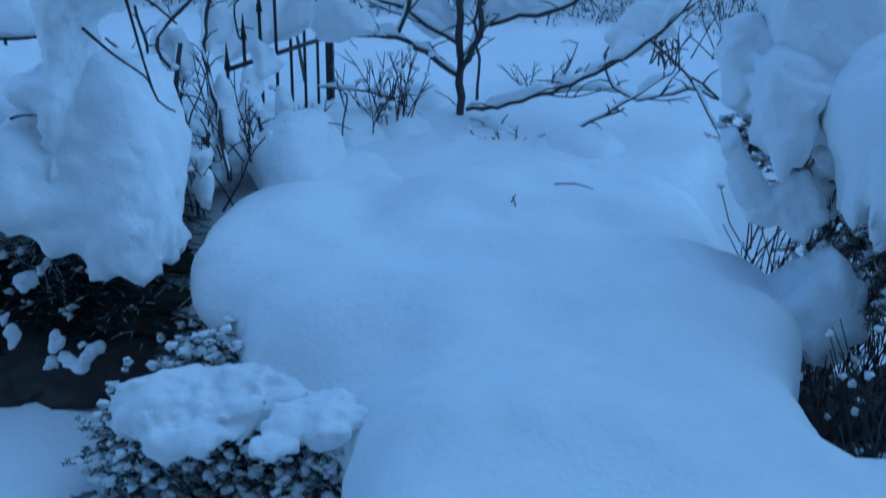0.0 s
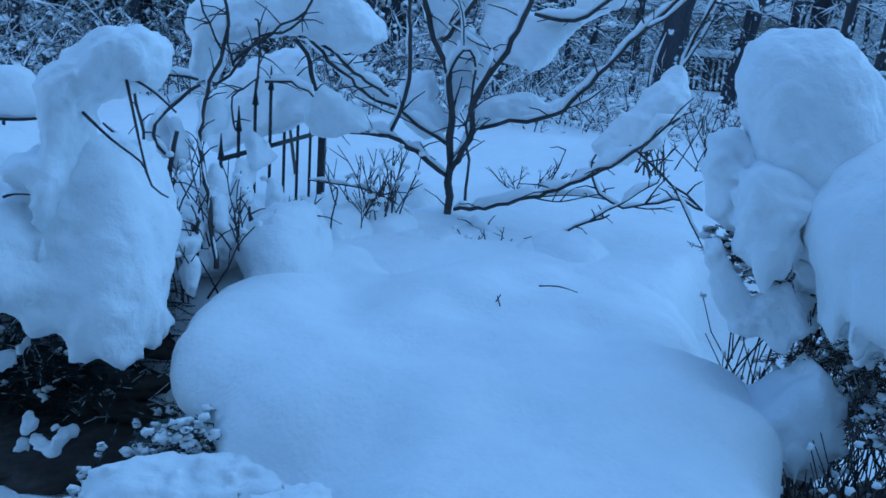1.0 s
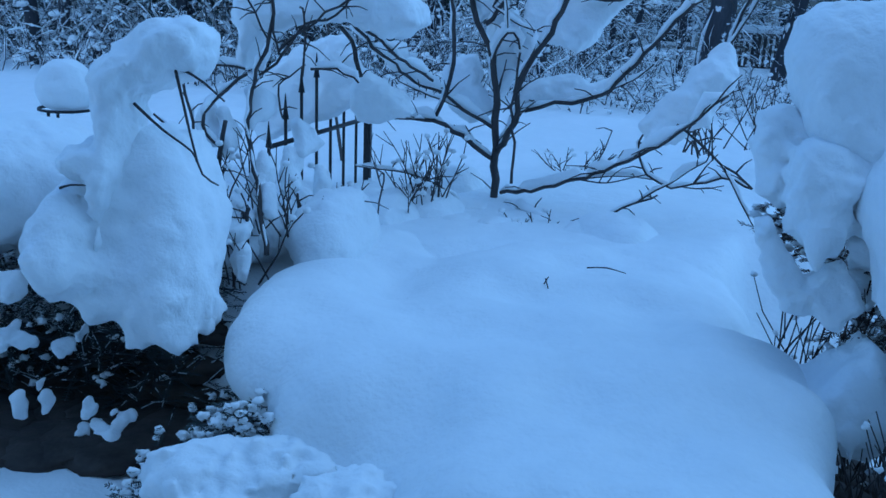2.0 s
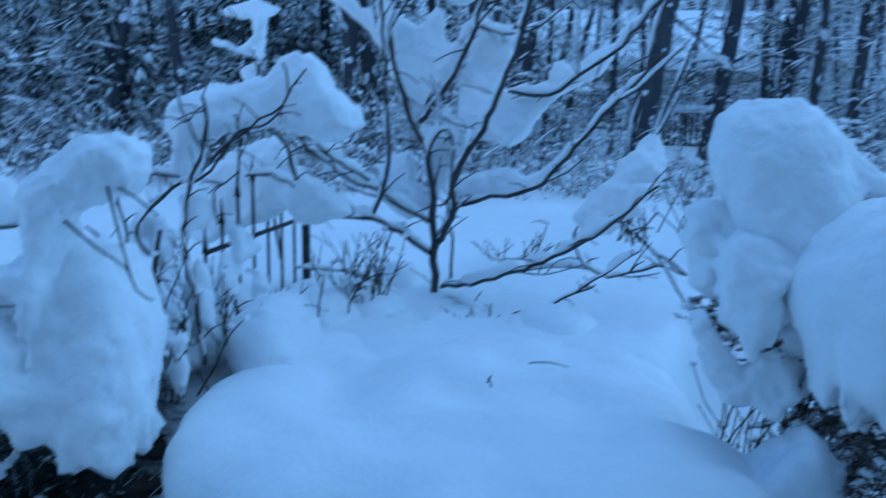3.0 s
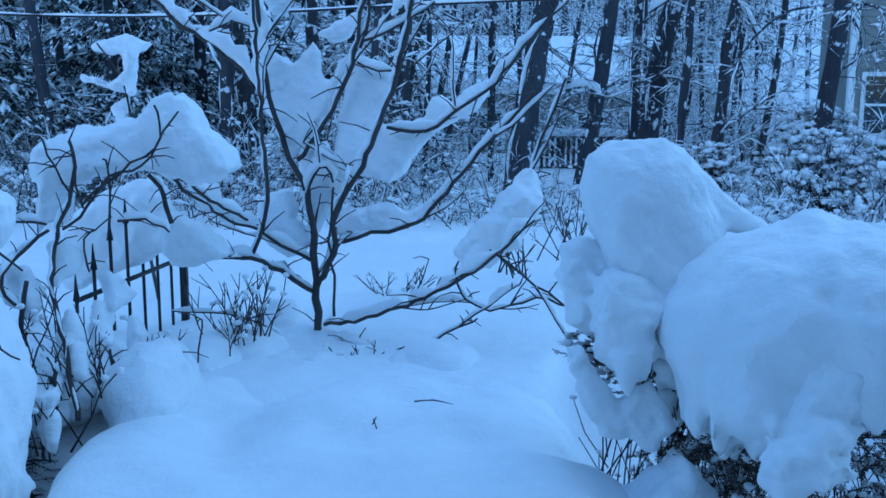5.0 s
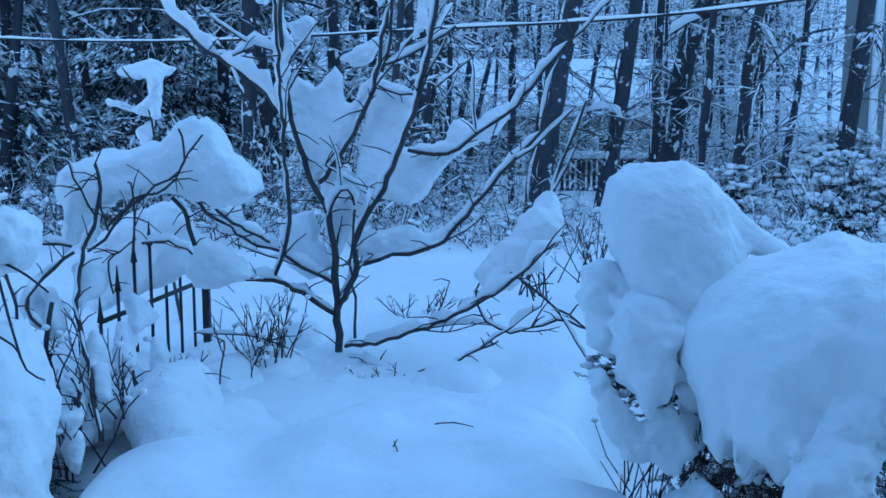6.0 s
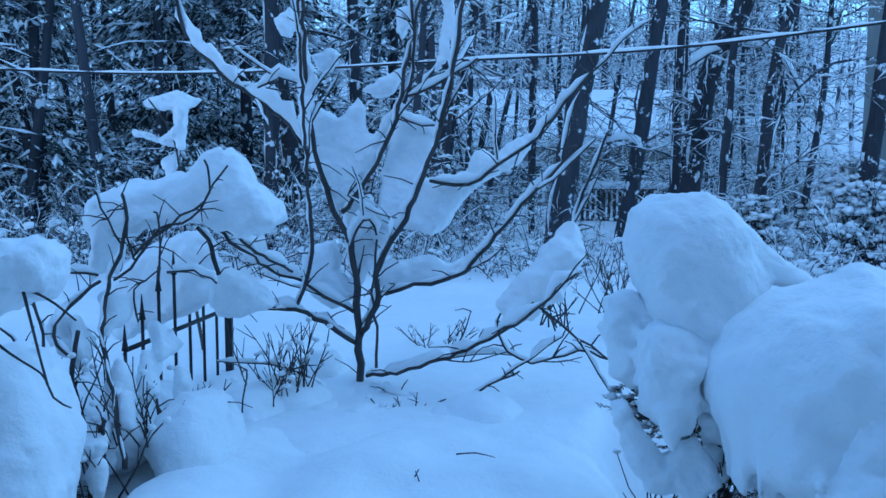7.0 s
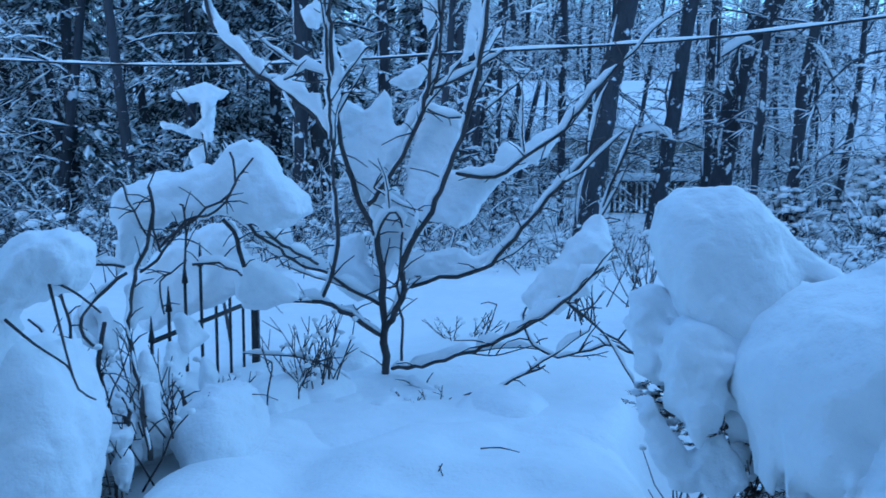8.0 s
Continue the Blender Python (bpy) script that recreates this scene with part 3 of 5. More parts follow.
bowed_twig([(-1.27, 2.72, 1.32), (-1.28, 2.72, 1.35), (-1.29, 2.72, 1.34)], 0.0040)

stand = thing("plant_stand", (-1.95, 3.45, 0.6), "black iron plant stand topped with a round ball of snow", "plant stand")
part("snow_ball", snow_mass("snow_ball", LEFT_BALL, 0.012, 0.04, 0.006, 0.02), SNOW, stand, "round ball of snow")
SX, SY, SZ = LEFT_BALL[1][0], LEFT_BALL[1][1], LEFT_BALL[1][2] - 0.055
b = Build()
b.tube([(SX + 0.1 * math.cos(a * math.pi / 9), SY + 0.1 * math.sin(a * math.pi / 9), SZ) for a in range(19)], 0.006, 0.006, 6)
part("ring", b, IRON, stand)
for a in (20, 140, 260):
    b = Build()
    b.tube([(SX + 0.1 * math.cos(radians(a)), SY + 0.1 * math.sin(radians(a)), SZ), (SX + 0.12 * math.cos(radians(a)), SY + 0.12 * math.sin(radians(a)), SZ - 0.3)], 0.006, 0.006, 6)
    part("leg", b, IRON, stand)
low_bush = thing("low_conifer", (-1.0, 2.1, 0.0), "low prickly evergreen with snow cakes on its tips", "bush")
part("snow_cake", snow_mass("snow_cake", LOW_BUSH, 0.009, 0.03, 0.02, 0.025, fringe=0.05, pitch=19), SNOW, low_bush)
right_bush = thing("hooded_shrub", (1.1, 2.7, 0.05), "twiggy shrub hidden under a hooded snow load", "bush")
part("snow_hood", snow_mass("snow_hood", (), 0.01, 0.05, 0.01, 0.014, pitch=13, plates=[HOOD, HOOD_ARM]), SNOW, right_bush, "tall rounded hood of snow")
part("snow_shoulder", snow_mass("snow_shoulder", (), 0.009, 0.05, 0.014, 0.014, fringe=0.03, pitch=14, plates=SHOULDER), SNOW, right_bush)
part("snow_back", snow_mass("snow_back", RIGHT_LUMP, 0.015, 0.06, 0.013, 0.045, fringe=0.06, pitch=12), SNOW, right_bush, "broad sagging snow load")
part("snow_column", snow_mass("snow_column", RIGHT_COLUMN, 0.009, 0.03, 0.02, 0.03, fringe=0.03, pitch=20), SNOW, right_bush)
part("snowy_loop", snow_mass("snowy_loop", (), 0.009, 0.025, 0.012, 0.012, fringe=0.03, plates=[LOOP]), SNOW, right_bush)
for plate in KNOBS:
    part("snow_knob", snow_mass("snow_knob", (), 0.009, 0.03, 0.012, 0.012, plates=[plate]), SNOW, right_bush)

rng = random.Random(11)
young_tree = thing("young_tree", (-0.47, 4.55, 0.5), "bare young fruit tree with snow packed in its forks", "tree")


def twiggy(pts, parent, count, reach, radius):
    """Short side twigs along a limb."""
    for _ in range(count):
        b = Build()
        i = rng.randrange(1, len(pts))
        p = pts[i]
        d = Vector((rng.uniform(-1, 1), rng.uniform(-0.6, 0.6), rng.uniform(-0.4, 1.0))).normalized()
        L = reach * rng.uniform(0.4, 1.2)
        q = p + d * L
        b.tube([p, p + d * L * 0.5 + Vector((0, 0, 0.01)), q], radius, radius * 0.5, 4)
        part("twig", b, BARK, parent)


def snowy(pts, parent, r, snow):
    if snow <= 0:
        return
    i = 0
    while i < len(pts) - 3:
        b = Build()
        n = rng.randint(3, 9) if snow < 0.06 else rng.randint(9, 18)
        seg = pts[i:i + n]
        if len(seg) > 2 and (snow > 0.06 or rng.random() < 0.88):
            k = rng.uniform(0.6, 1.1)
            b.drift(seg, max(snow * 0.62, r * 1.3) * k, snow * k, r * 0.7 + snow * 0.22, 8, rng, 0.42)
            part("limb_snow", b, SNOW, parent)
        i += n - 1


def limb(points, r0, r1, snow):
    pts = bend(points, 0.05)
    pts = [p + Vector((rng.uniform(-1, 1), rng.uniform(-1, 1), rng.uniform(-1, 1))) * 0.008 for p in pts]
    b = Build()
    b.tube(pts, r0, r1, 7, 0.08, rng)
    part("branch", b, BARK, young_tree)
    twiggy(pts, young_tree, len(pts) // 2, 0.15, 0.0042)
    snowy(pts, young_tree, r0, snow)
    for _ in range(3 if len(pts) > 14 else 1):
        i = rng.randrange(len(pts) // 3, len(pts))
        d = (pts[min(i + 1, len(pts) - 1)] - pts[max(i - 2, 0)]).normalized()
        d = (d + Vector((rng.uniform(-0.9, 0.9), rng.uniform(-0.5, 0.6), rng.uniform(-0.3, 0.6)))).normalized()
        q, side = pts[i].copy(), [pts[i].copy()]
        for _ in range(7):
            d = (d + Vector((rng.uniform(-0.2, 0.2), rng.uniform(-0.2, 0.2), rng.uniform(-0.12, 0.15)))).normalized()
            q = q + d * rng.uniform(0.03, 0.065)
            side.append(q.copy())
        b = Build()
        b.tube(side, max(0.004, r1 * 0.7), 0.0025, 6, 0.1, rng)
        part("branchlet", b, BARK, young_tree)
        twiggy(side, young_tree, 3, 0.09, 0.0032)
        snowy(side, young_tree, 0.004, 0.022)


def stem(points, r0, r1, snow):
    pts = bend(points, 0.04)
    pts = [p + Vector((rng.uniform(-1, 1), rng.uniform(-1, 1), rng.uniform(-1, 1))) * 0.005 for p in pts]
    b = Build()
    b.tube(pts, r0, r1, 7, 0.08, rng)
    part("stem", b, BARK, sapling)
    twiggy(pts, sapling, len(pts) // 2, 0.12, 0.0034)
    snowy(pts, sapling, r0, snow)


limb([(-0.49, 4.51, 0.30), (-0.45, 4.53, 0.45), (-0.44, 4.55, 0.56), (-0.45, 4.56, 0.70), (-0.45, 4.57, 0.78), (-0.47, 4.59, 0.92), (-0.47, 4.61, 1.05), (-0.50, 4.63, 1.22)], 0.0222, 0.0165, 0.000)
limb([(-0.50, 4.63, 1.22), (-0.55, 4.64, 1.31), (-0.60, 4.65, 1.44), (-0.66, 4.67, 1.60), (-0.70, 4.70, 1.79), (-0.72, 4.72, 2.01), (-0.73, 4.75, 2.23), (-0.75, 4.78, 2.50)], 0.0154, 0.0083, 0.029)
limb([(-0.44, 4.57, 0.77), (-0.39, 4.53, 0.87), (-0.35, 4.54, 0.97), (-0.36, 4.51, 1.07), (-0.32, 4.47, 1.18), (-0.22, 4.49, 1.34), (-0.13, 4.52, 1.55), (-0.05, 4.54, 1.79), (0.00, 4.57, 2.03), (0.04, 4.61, 2.32), (0.07, 4.64, 2.56)], 0.0154, 0.0083, 0.029)
limb([(-0.54, 4.64, 1.36), (-0.44, 4.66, 1.48), (-0.37, 4.67, 1.60), (-0.29, 4.69, 1.77), (-0.25, 4.71, 1.93), (-0.22, 4.74, 2.12), (-0.18, 4.76, 2.29), (-0.14, 4.78, 2.50)], 0.0120, 0.0072, 0.029)
limb([(-0.23, 4.71, 1.89), (-0.18, 4.74, 2.18), (-0.20, 4.76, 2.34), (-0.22, 4.78, 2.50)], 0.0085, 0.0062, 0.023)
limb([(-0.74, 4.44, 0.91), (-0.70, 4.45, 1.01), (-0.67, 4.47, 1.18), (-0.68, 4.51, 1.47), (-0.70, 4.54, 1.79), (-0.72, 4.58, 2.08), (-0.74, 4.63, 2.45)], 0.0099, 0.0070, 0.022)
limb([(-0.45, 4.56, 0.72), (-0.56, 4.52, 0.80), (-0.66, 4.48, 0.87), (-0.74, 4.44, 0.92), (-0.89, 4.44, 0.91), (-1.06, 4.54, 0.91)], 0.0120, 0.0083, 0.041)
limb([(-0.34, 4.31, 0.67), (-0.35, 4.33, 0.86), (-0.37, 4.35, 1.01), (-0.35, 4.37, 1.17), (-0.34, 4.38, 1.26)], 0.0073, 0.0059, 0.000)
limb([(-0.32, 4.60, 0.97), (-0.18, 4.60, 1.01), (-0.04, 4.60, 1.03), (0.07, 4.46, 1.10), (0.17, 4.38, 1.23), (0.31, 4.30, 1.42), (0.44, 4.22, 1.57), (0.54, 4.13, 1.69)], 0.0103, 0.0062, 0.034)
limb([(-0.11, 4.66, 1.52), (0.02, 4.66, 1.49), (0.13, 4.66, 1.52), (0.23, 4.62, 1.60), (0.36, 4.53, 1.69), (0.48, 4.55, 1.82), (0.56, 4.46, 1.93), (0.66, 4.48, 2.05)], 0.0085, 0.0052, 0.05)
limb([(-0.41, 4.55, 0.57), (-0.25, 4.40, 0.62), (-0.09, 4.31, 0.69), (0.07, 4.22, 0.77), (0.21, 4.13, 0.86), (0.32, 4.04, 0.95), (0.42, 3.95, 1.06), (0.52, 3.96, 1.16)], 0.0103, 0.0052, 0.046)
limb([(0.21, 4.14, 0.96), (0.21, 4.13, 0.86), (0.25, 4.12, 0.78), (0.35, 4.11, 0.74), (0.50, 4.12, 0.77), (0.61, 4.12, 0.79), (0.69, 4.11, 0.75)], 0.0046, 0.0047, 0.016)
limb([(0.34, 4.05, 1.02), (0.44, 4.04, 0.95), (0.55, 4.03, 0.87), (0.68, 4.02, 0.77)], 0.0060, 0.0046, 0.000)
limb([(-0.44, 4.53, 0.47), (-0.30, 4.39, 0.52), (-0.19, 4.29, 0.52), (-0.08, 4.19, 0.52)], 0.0103, 0.0052, 0.035)
limb([(0.04, 4.09, 0.56), (0.16, 4.10, 0.63), (0.24, 4.10, 0.67), (0.30, 4.11, 0.70)], 0.0062, 0.0037, 0.016)
limb([(-0.54, 4.53, 0.45), (-0.60, 4.39, 0.54), (-0.69, 4.30, 0.64), (-0.77, 4.31, 0.66)], 0.0085, 0.0052, 0.023)
limb([(-0.48, 4.58, 0.88), (-0.57, 4.54, 0.94), (-0.64, 4.45, 1.00), (-0.69, 4.45, 1.04)], 0.0103, 0.0062, 0.046)
limb([(-0.49, 4.62, 1.20), (-0.45, 4.59, 1.30), (-0.40, 4.59, 1.33), (-0.37, 4.58, 1.26)], 0.0068, 0.0052, 0.041)
limb([(-0.45, 4.66, 1.52), (-0.51, 4.65, 1.44), (-0.40, 4.66, 1.46)], 0.0051, 0.0041, 0.000)
limb([(-1.48, 5.13, 2.48), (-1.40, 5.11, 2.26), (-1.28, 4.99, 2.13), (-1.12, 4.92, 2.00), (-0.98, 4.86, 1.91), (-0.86, 4.80, 1.82), (-0.74, 4.73, 1.70)], 0.0103, 0.0083, 0.085)
limb([(-0.26, 4.70, 1.83), (-0.15, 4.70, 1.79), (-0.07, 4.69, 1.78), (0.04, 4.70, 1.82)], 0.0051, 0.0041, 0.035)
limb([(-0.23, 4.71, 1.93), (-0.12, 4.72, 1.97), (0.02, 4.73, 2.05), (0.13, 4.73, 2.11)], 0.0068, 0.0041, 0.046)
limb([(-0.71, 4.72, 1.96), (-0.84, 4.72, 2.01), (-0.95, 4.72, 1.96)], 0.0051, 0.0041, 0.058)
limb([(-0.72, 4.55, 1.03), (-0.83, 4.56, 1.07), (-0.92, 4.37, 1.17), (-1.00, 4.28, 1.25), (-1.09, 4.19, 1.36)], 0.0085, 0.0082, 0.069)
limb([(0.51, 4.35, 1.01), (0.52, 4.36, 1.14), (0.55, 4.38, 1.27), (0.59, 4.40, 1.43), (0.67, 4.42, 1.63), (0.72, 4.44, 1.76)], 0.0081, 0.0059, 0.022)

for name, plate in (("fork_snow", FORK_SNOW), ("bough_snow", BOUGH_SNOW), ("crotch_snow", CROTCH_SNOW), ("side_snow", SIDE_SNOW), ("low_snow", LOW_RIGHT_SNOW), ("low_snow", LOW_LEFT_SNOW)):
    part(name, snow_mass(name, (), 0.01, 0.03, 0.013, 0.016, plates=[plate], pitch=13), SNOW, young_tree)
part("branch_load", snow_mass("branch_load", (), 0.01, 0.04, 0.02, 0.03, sheets=BRANCH_PILE, pitch=13), SNOW, young_tree)
for plate in TIP_SNOW:
    part("tip_snow", snow_mass("tip_snow", (), 0.009, 0.02, 0.012, 0.012, plates=[plate]), SNOW, young_tree)

sapling = thing("sapling_clump", (-1.25, 3.4, 0.5), "clump of dark bare stems bowed under a thick snow roof", "shrub")
stem([(-1.13, 3.19, 0.57), (-1.18, 3.25, 0.70), (-1.22, 3.32, 0.85), (-1.27, 3.39, 0.98), (-1.28, 3.45, 1.09), (-1.28, 3.51, 1.20), (-1.25, 3.58, 1.31), (-1.24, 3.60, 1.45), (-1.25, 3.60, 1.50)], 0.0106, 0.0064, 0.013)
stem([(-1.36, 3.31, 0.76), (-1.36, 3.33, 0.89), (-1.35, 3.34, 0.97), (-1.34, 3.34, 1.03)], 0.0093, 0.0080, 0.000)
stem([(-1.36, 3.33, 0.93), (-1.42, 3.34, 0.97), (-1.43, 3.35, 1.05), (-1.41, 3.45, 1.10), (-1.30, 3.46, 1.19)], 0.0066, 0.0064, 0.027)
stem([(-1.37, 3.32, 0.82), (-1.43, 3.32, 0.88), (-1.47, 3.34, 1.01), (-1.50, 3.36, 1.13), (-1.53, 3.37, 1.23), (-1.56, 3.37, 1.27)], 0.0060, 0.0048, 0.018)
stem([(-1.62, 3.34, 1.04), (-1.54, 3.33, 0.96), (-1.46, 3.33, 0.91)], 0.0046, 0.0048, 0.013)
stem([(-1.28, 3.56, 1.18), (-1.19, 3.57, 1.26), (-1.11, 3.59, 1.38), (-1.03, 3.59, 1.39), (-0.96, 3.60, 1.45), (-0.91, 3.61, 1.54), (-0.85, 3.62, 1.61)], 0.0060, 0.0040, 0.000)
stem([(-1.21, 3.57, 1.27), (-1.12, 3.58, 1.35), (-1.03, 3.59, 1.42), (-0.94, 3.60, 1.48), (-0.92, 3.61, 1.56), (-0.94, 3.62, 1.64)], 0.0053, 0.0040, 0.000)
stem([(-1.26, 3.58, 1.32), (-1.31, 3.59, 1.41), (-1.35, 3.60, 1.48), (-1.36, 3.60, 1.52)], 0.0040, 0.0032, 0.022)
stem([(-1.11, 3.56, 1.18), (-1.11, 3.58, 1.31), (-1.12, 3.59, 1.41), (-1.13, 3.60, 1.44)], 0.0046, 0.0040, 0.000)
stem([(-1.21, 3.57, 1.26), (-1.24, 3.59, 1.39), (-1.24, 3.60, 1.48)], 0.0046, 0.0040, 0.000)
stem([(-1.05, 3.89, 1.35), (-1.00, 3.88, 1.30), (-0.98, 3.87, 1.23), (-0.96, 3.86, 1.16)], 0.0093, 0.0096, 0.018)
stem([(-1.02, 3.89, 1.38), (-0.91, 3.98, 1.31), (-0.84, 4.07, 1.23), (-0.72, 4.26, 1.12)], 0.0066, 0.0064, 0.040)
stem([(-1.19, 3.54, 1.02), (-1.21, 3.56, 1.14), (-1.16, 3.56, 1.18), (-1.11, 3.57, 1.23)], 0.0040, 0.0032, 0.000)
stem([(-1.35, 3.57, 1.20), (-1.46, 3.57, 1.21), (-1.55, 3.56, 1.18), (-1.59, 3.57, 1.22)], 0.0053, 0.0040, 0.036)
stem([(-1.08, 3.57, 1.21), (-1.01, 3.57, 1.22), (-0.95, 3.57, 1.20), (-0.89, 3.56, 1.17)], 0.0053, 0.0040, 0.022)
stem([(-1.26, 3.17, 0.44), (-1.24, 3.18, 0.56), (-1.23, 3.20, 0.66), (-1.22, 3.20, 0.72)], 0.0061, 0.0059, 0.000)
stem([(-1.23, 3.18, 0.53), (-1.21, 3.19, 0.62), (-1.21, 3.20, 0.71), (-1.21, 3.21, 0.73)], 0.0073, 0.0073, 0.000)
stem([(-1.25, 3.17, 0.44), (-1.26, 3.18, 0.54), (-1.24, 3.19, 0.62)], 0.0036, 0.0029, 0.000)
stem([(-1.10, 3.49, 0.56), (-1.11, 3.50, 0.67), (-1.12, 3.51, 0.73)], 0.0066, 0.0048, 0.013)
stem([(-1.04, 3.49, 0.57), (-1.09, 3.50, 0.64), (-1.11, 3.50, 0.70)], 0.0040, 0.0048, 0.013)
stem([(-1.29, 3.10, 0.67), (-1.31, 3.11, 0.74), (-1.35, 3.11, 0.81)], 0.0029, 0.0021, 0.000)
stem([(-1.31, 3.18, 0.54), (-1.32, 3.19, 0.58), (-1.33, 3.19, 0.63)], 0.0030, 0.0022, 0.000)
stem([(-0.85, 3.50, 0.64), (-0.87, 3.50, 0.68), (-0.86, 3.51, 0.72)], 0.0033, 0.0032, 0.000)
stem([(-0.86, 3.79, 0.60), (-0.85, 3.81, 0.70), (-0.84, 3.81, 0.77)], 0.0036, 0.0035, 0.000)

part("snow_roof", snow_mass("snow_roof", (), 0.01, 0.03, 0.012, 0.018, plates=[SHRUB_ROOF], fringe=0.03, pitch=13), SNOW, sapling, "thick roof of snow over bare stems")
part("snow_infill", snow_mass("snow_infill", (), 0.012, 0.03, 0.014, 0.02, plates=[LOBE_SNOW]), SNOW, sapling)
for sheet in STEM_CLUMPS:
    part("stem_clump", snow_mass("stem_clump", (), 0.012, 0.03, 0.014, 0.02, sheets=[sheet]), SNOW, sapling)
perch = thing("snag", (-1.65, 5.6, 0.45), "thin snag with perched flakes of snow", "shrub")
part("perched_snow", snow_mass("perched_snow", (), 0.011, 0.02, 0.01, 0.012, sheets=PERCH_SNOW), SNOW, perch)
b = Build()
b.tube(bend([(-1.45, 5.5, 0.4), (-1.55, 5.55, 1.0), (-1.6, 5.6, 1.5), (-1.65, 5.62, 1.75), (-1.78, 5.62, 1.95)]), 0.012, 0.005, 6, 0.1, rng)
part("stem", b, BARK, perch)
for ball in ROOT_HEAPS:
    tagged(part("snow_hummock", snow_mass("snow_hummock", [ball], 0.022, 0.04, 0.012, 0.05), SNOW), "small heap of snow over a buried twig", "snow hummock", "heaps under the tree")


def twig_fan(name, place, count, tall, spread, label, dots=0.3):
    """A little bush of thin bare shoots rising from one root."""
    fan = thing(name, place, label, "shrub")
    b, s = Build(), Build()
    for _ in range(count):
        p = Vector(place) + Vector((rng.gauss(0, 0.05), rng.gauss(0, 0.05), -0.05))
        d = Vector((rng.gauss(0, spread), rng.gauss(0, spread), 1)).normalized()
        L = tall * rng.uniform(0.5, 1.1)
        pts = [p]
        for k in range(5):
            d = (d + Vector((rng.uniform(-0.25, 0.25), rng.uniform(-0.25, 0.25), 0.05))).normalized()
            pts.append(pts[-1] + d * L / 5)
        b.tube(pts, 0.0045, 0.002, 4)
        for k in (2, 3, 4):
            e = (d + Vector((rng.uniform(-1, 1), rng.uniform(-1, 1), rng.uniform(-0.2, 0.6)))).normalized()
            b.tube([pts[k], pts[k] + e * L * 0.22], 0.003, 0.0015, 4)
            if rng.random() < dots:
                s.lump(pts[k] + e * L * 0.22, 0.016, 0.014, 0.012, rng)
    part("shoot_tangle", b, BARK, fan, kind="stuff")
    if s.v:
        part("snow_dusting", s, SNOW, fan, kind="stuff")


twig_fan("bramble", (-0.72, 4.19, 0.55), 26, 0.42, 0.50, "thin bare bramble shoots poking out of the snow")
twig_fan("bramble", (-1.16, 3.50, 0.63), 6, 0.34, 0.35, "snow-dotted shoots at the foot of the gate")
twig_fan("bramble", (-0.23, 4.08, 0.50), 10, 0.18, 0.90, "short broken twigs under the young tree")
twig_fan("bramble", (0.48, 4.53, 0.87), 12, 0.40, 0.50, "thin shoots holding a load of snow")
twig_fan("bramble", (0.98, 5.92, 0.69), 16, 0.50, 0.50, "thin shoots in the open snow")
twig_fan("bramble", (-0.08, 5.49, 0.49), 12, 0.30, 0.80, "thin shoots in the open snow")
twig_fan("bramble", (-1.22, 3.13, 0.52), 6, 0.42, 0.20, "upright shoots between bush and mound")
twig_fan("bramble", (-1.16, 3.35, 0.66), 6, 0.40, 0.30, "upright shoots at the foot of the stems")
twig_fan("bramble", (-1.20, 3.22, 0.50), 3, 0.42, 0.20, "snow-dotted shoots between bush and mound", 0.9)
twig_fan("bramble", (-1.42, 3.42, 0.72), 4, 0.38, 0.40, "snow-dotted shoots beside the dark stems", 0.9)
twig_fan("bramble", (-1.02, 3.62, 0.62), 4, 0.26, 0.40, "snow-dotted shoots in front of the gate", 0.8)
twig_fan("bramble", (-1.34, 3.31, 0.77), 4, 0.30, 0.40, "thin shoots beside the bowed sapling")


def fallen_twig(points):
    ob = Build()
    ob.tube(bend(points, 0.03), 0.003, 0.002, 5, 0.2, rng)
    tagged(part("fallen_twig", ob, BARK), "bare broken twig lying on the smooth snow", "twig")


fallen_twig([(0.02, 3.40, 0.56), (0.09, 3.37, 0.575), (0.16, 3.35, 0.565)])
fallen_twig([(-0.14, 3.12, 0.54), (-0.11, 3.12, 0.6)])
fallen_twig([(-0.10, 3.10, 0.54), (-0.12, 3.10, 0.60)])

# ---- iron garden gate, half buried ----
gate = thing("iron_gate", (-1.25, 4.3, 0.4), "black iron garden gate with spear tips, half buried", "gate")
G0, G1 = Vector((-1.34, 3.82, 0.85)), Vector((-1.15, 4.83, 0.85))
b = Build()
b.tube([G0, G1], 0.012, 0.012, 6)
part("top_rail", b, IRON, gate)
for i in range(8):
    f = i / 7
    p = G0.lerp(G1, f)
    rise = 0.02 + 0.26 * math.sin(math.pi * min(1, f * 1.05)) ** 1.2
    if i == 7:
        b = Build()
        b.box((-0.018, -0.018, 0.35), (0.018, 0.018, 0.87), Matrix.Translation((p.x, p.y, 0)))
        part("post", b, IRON, gate, smooth=False)
        continue
    b = Build()
    b.tube([(p.x, p.y, 0.35), (p.x, p.y, 0.85 + rise)], 0.008, 0.008, 6)
    tip = 0.85 + rise
    b.tube([(p.x, p.y, tip - 0.02), (p.x, p.y, tip + 0.02), (p.x, p.y, tip + 0.09)], 0.016, 0.002, 6)
    part("picket", b, IRON, gate)
part("gate_snow", snow_mass("gate_snow", (), 0.012, 0.03, 0.014, 0.02, plates=[GATE_SNOW]), SNOW, gate)

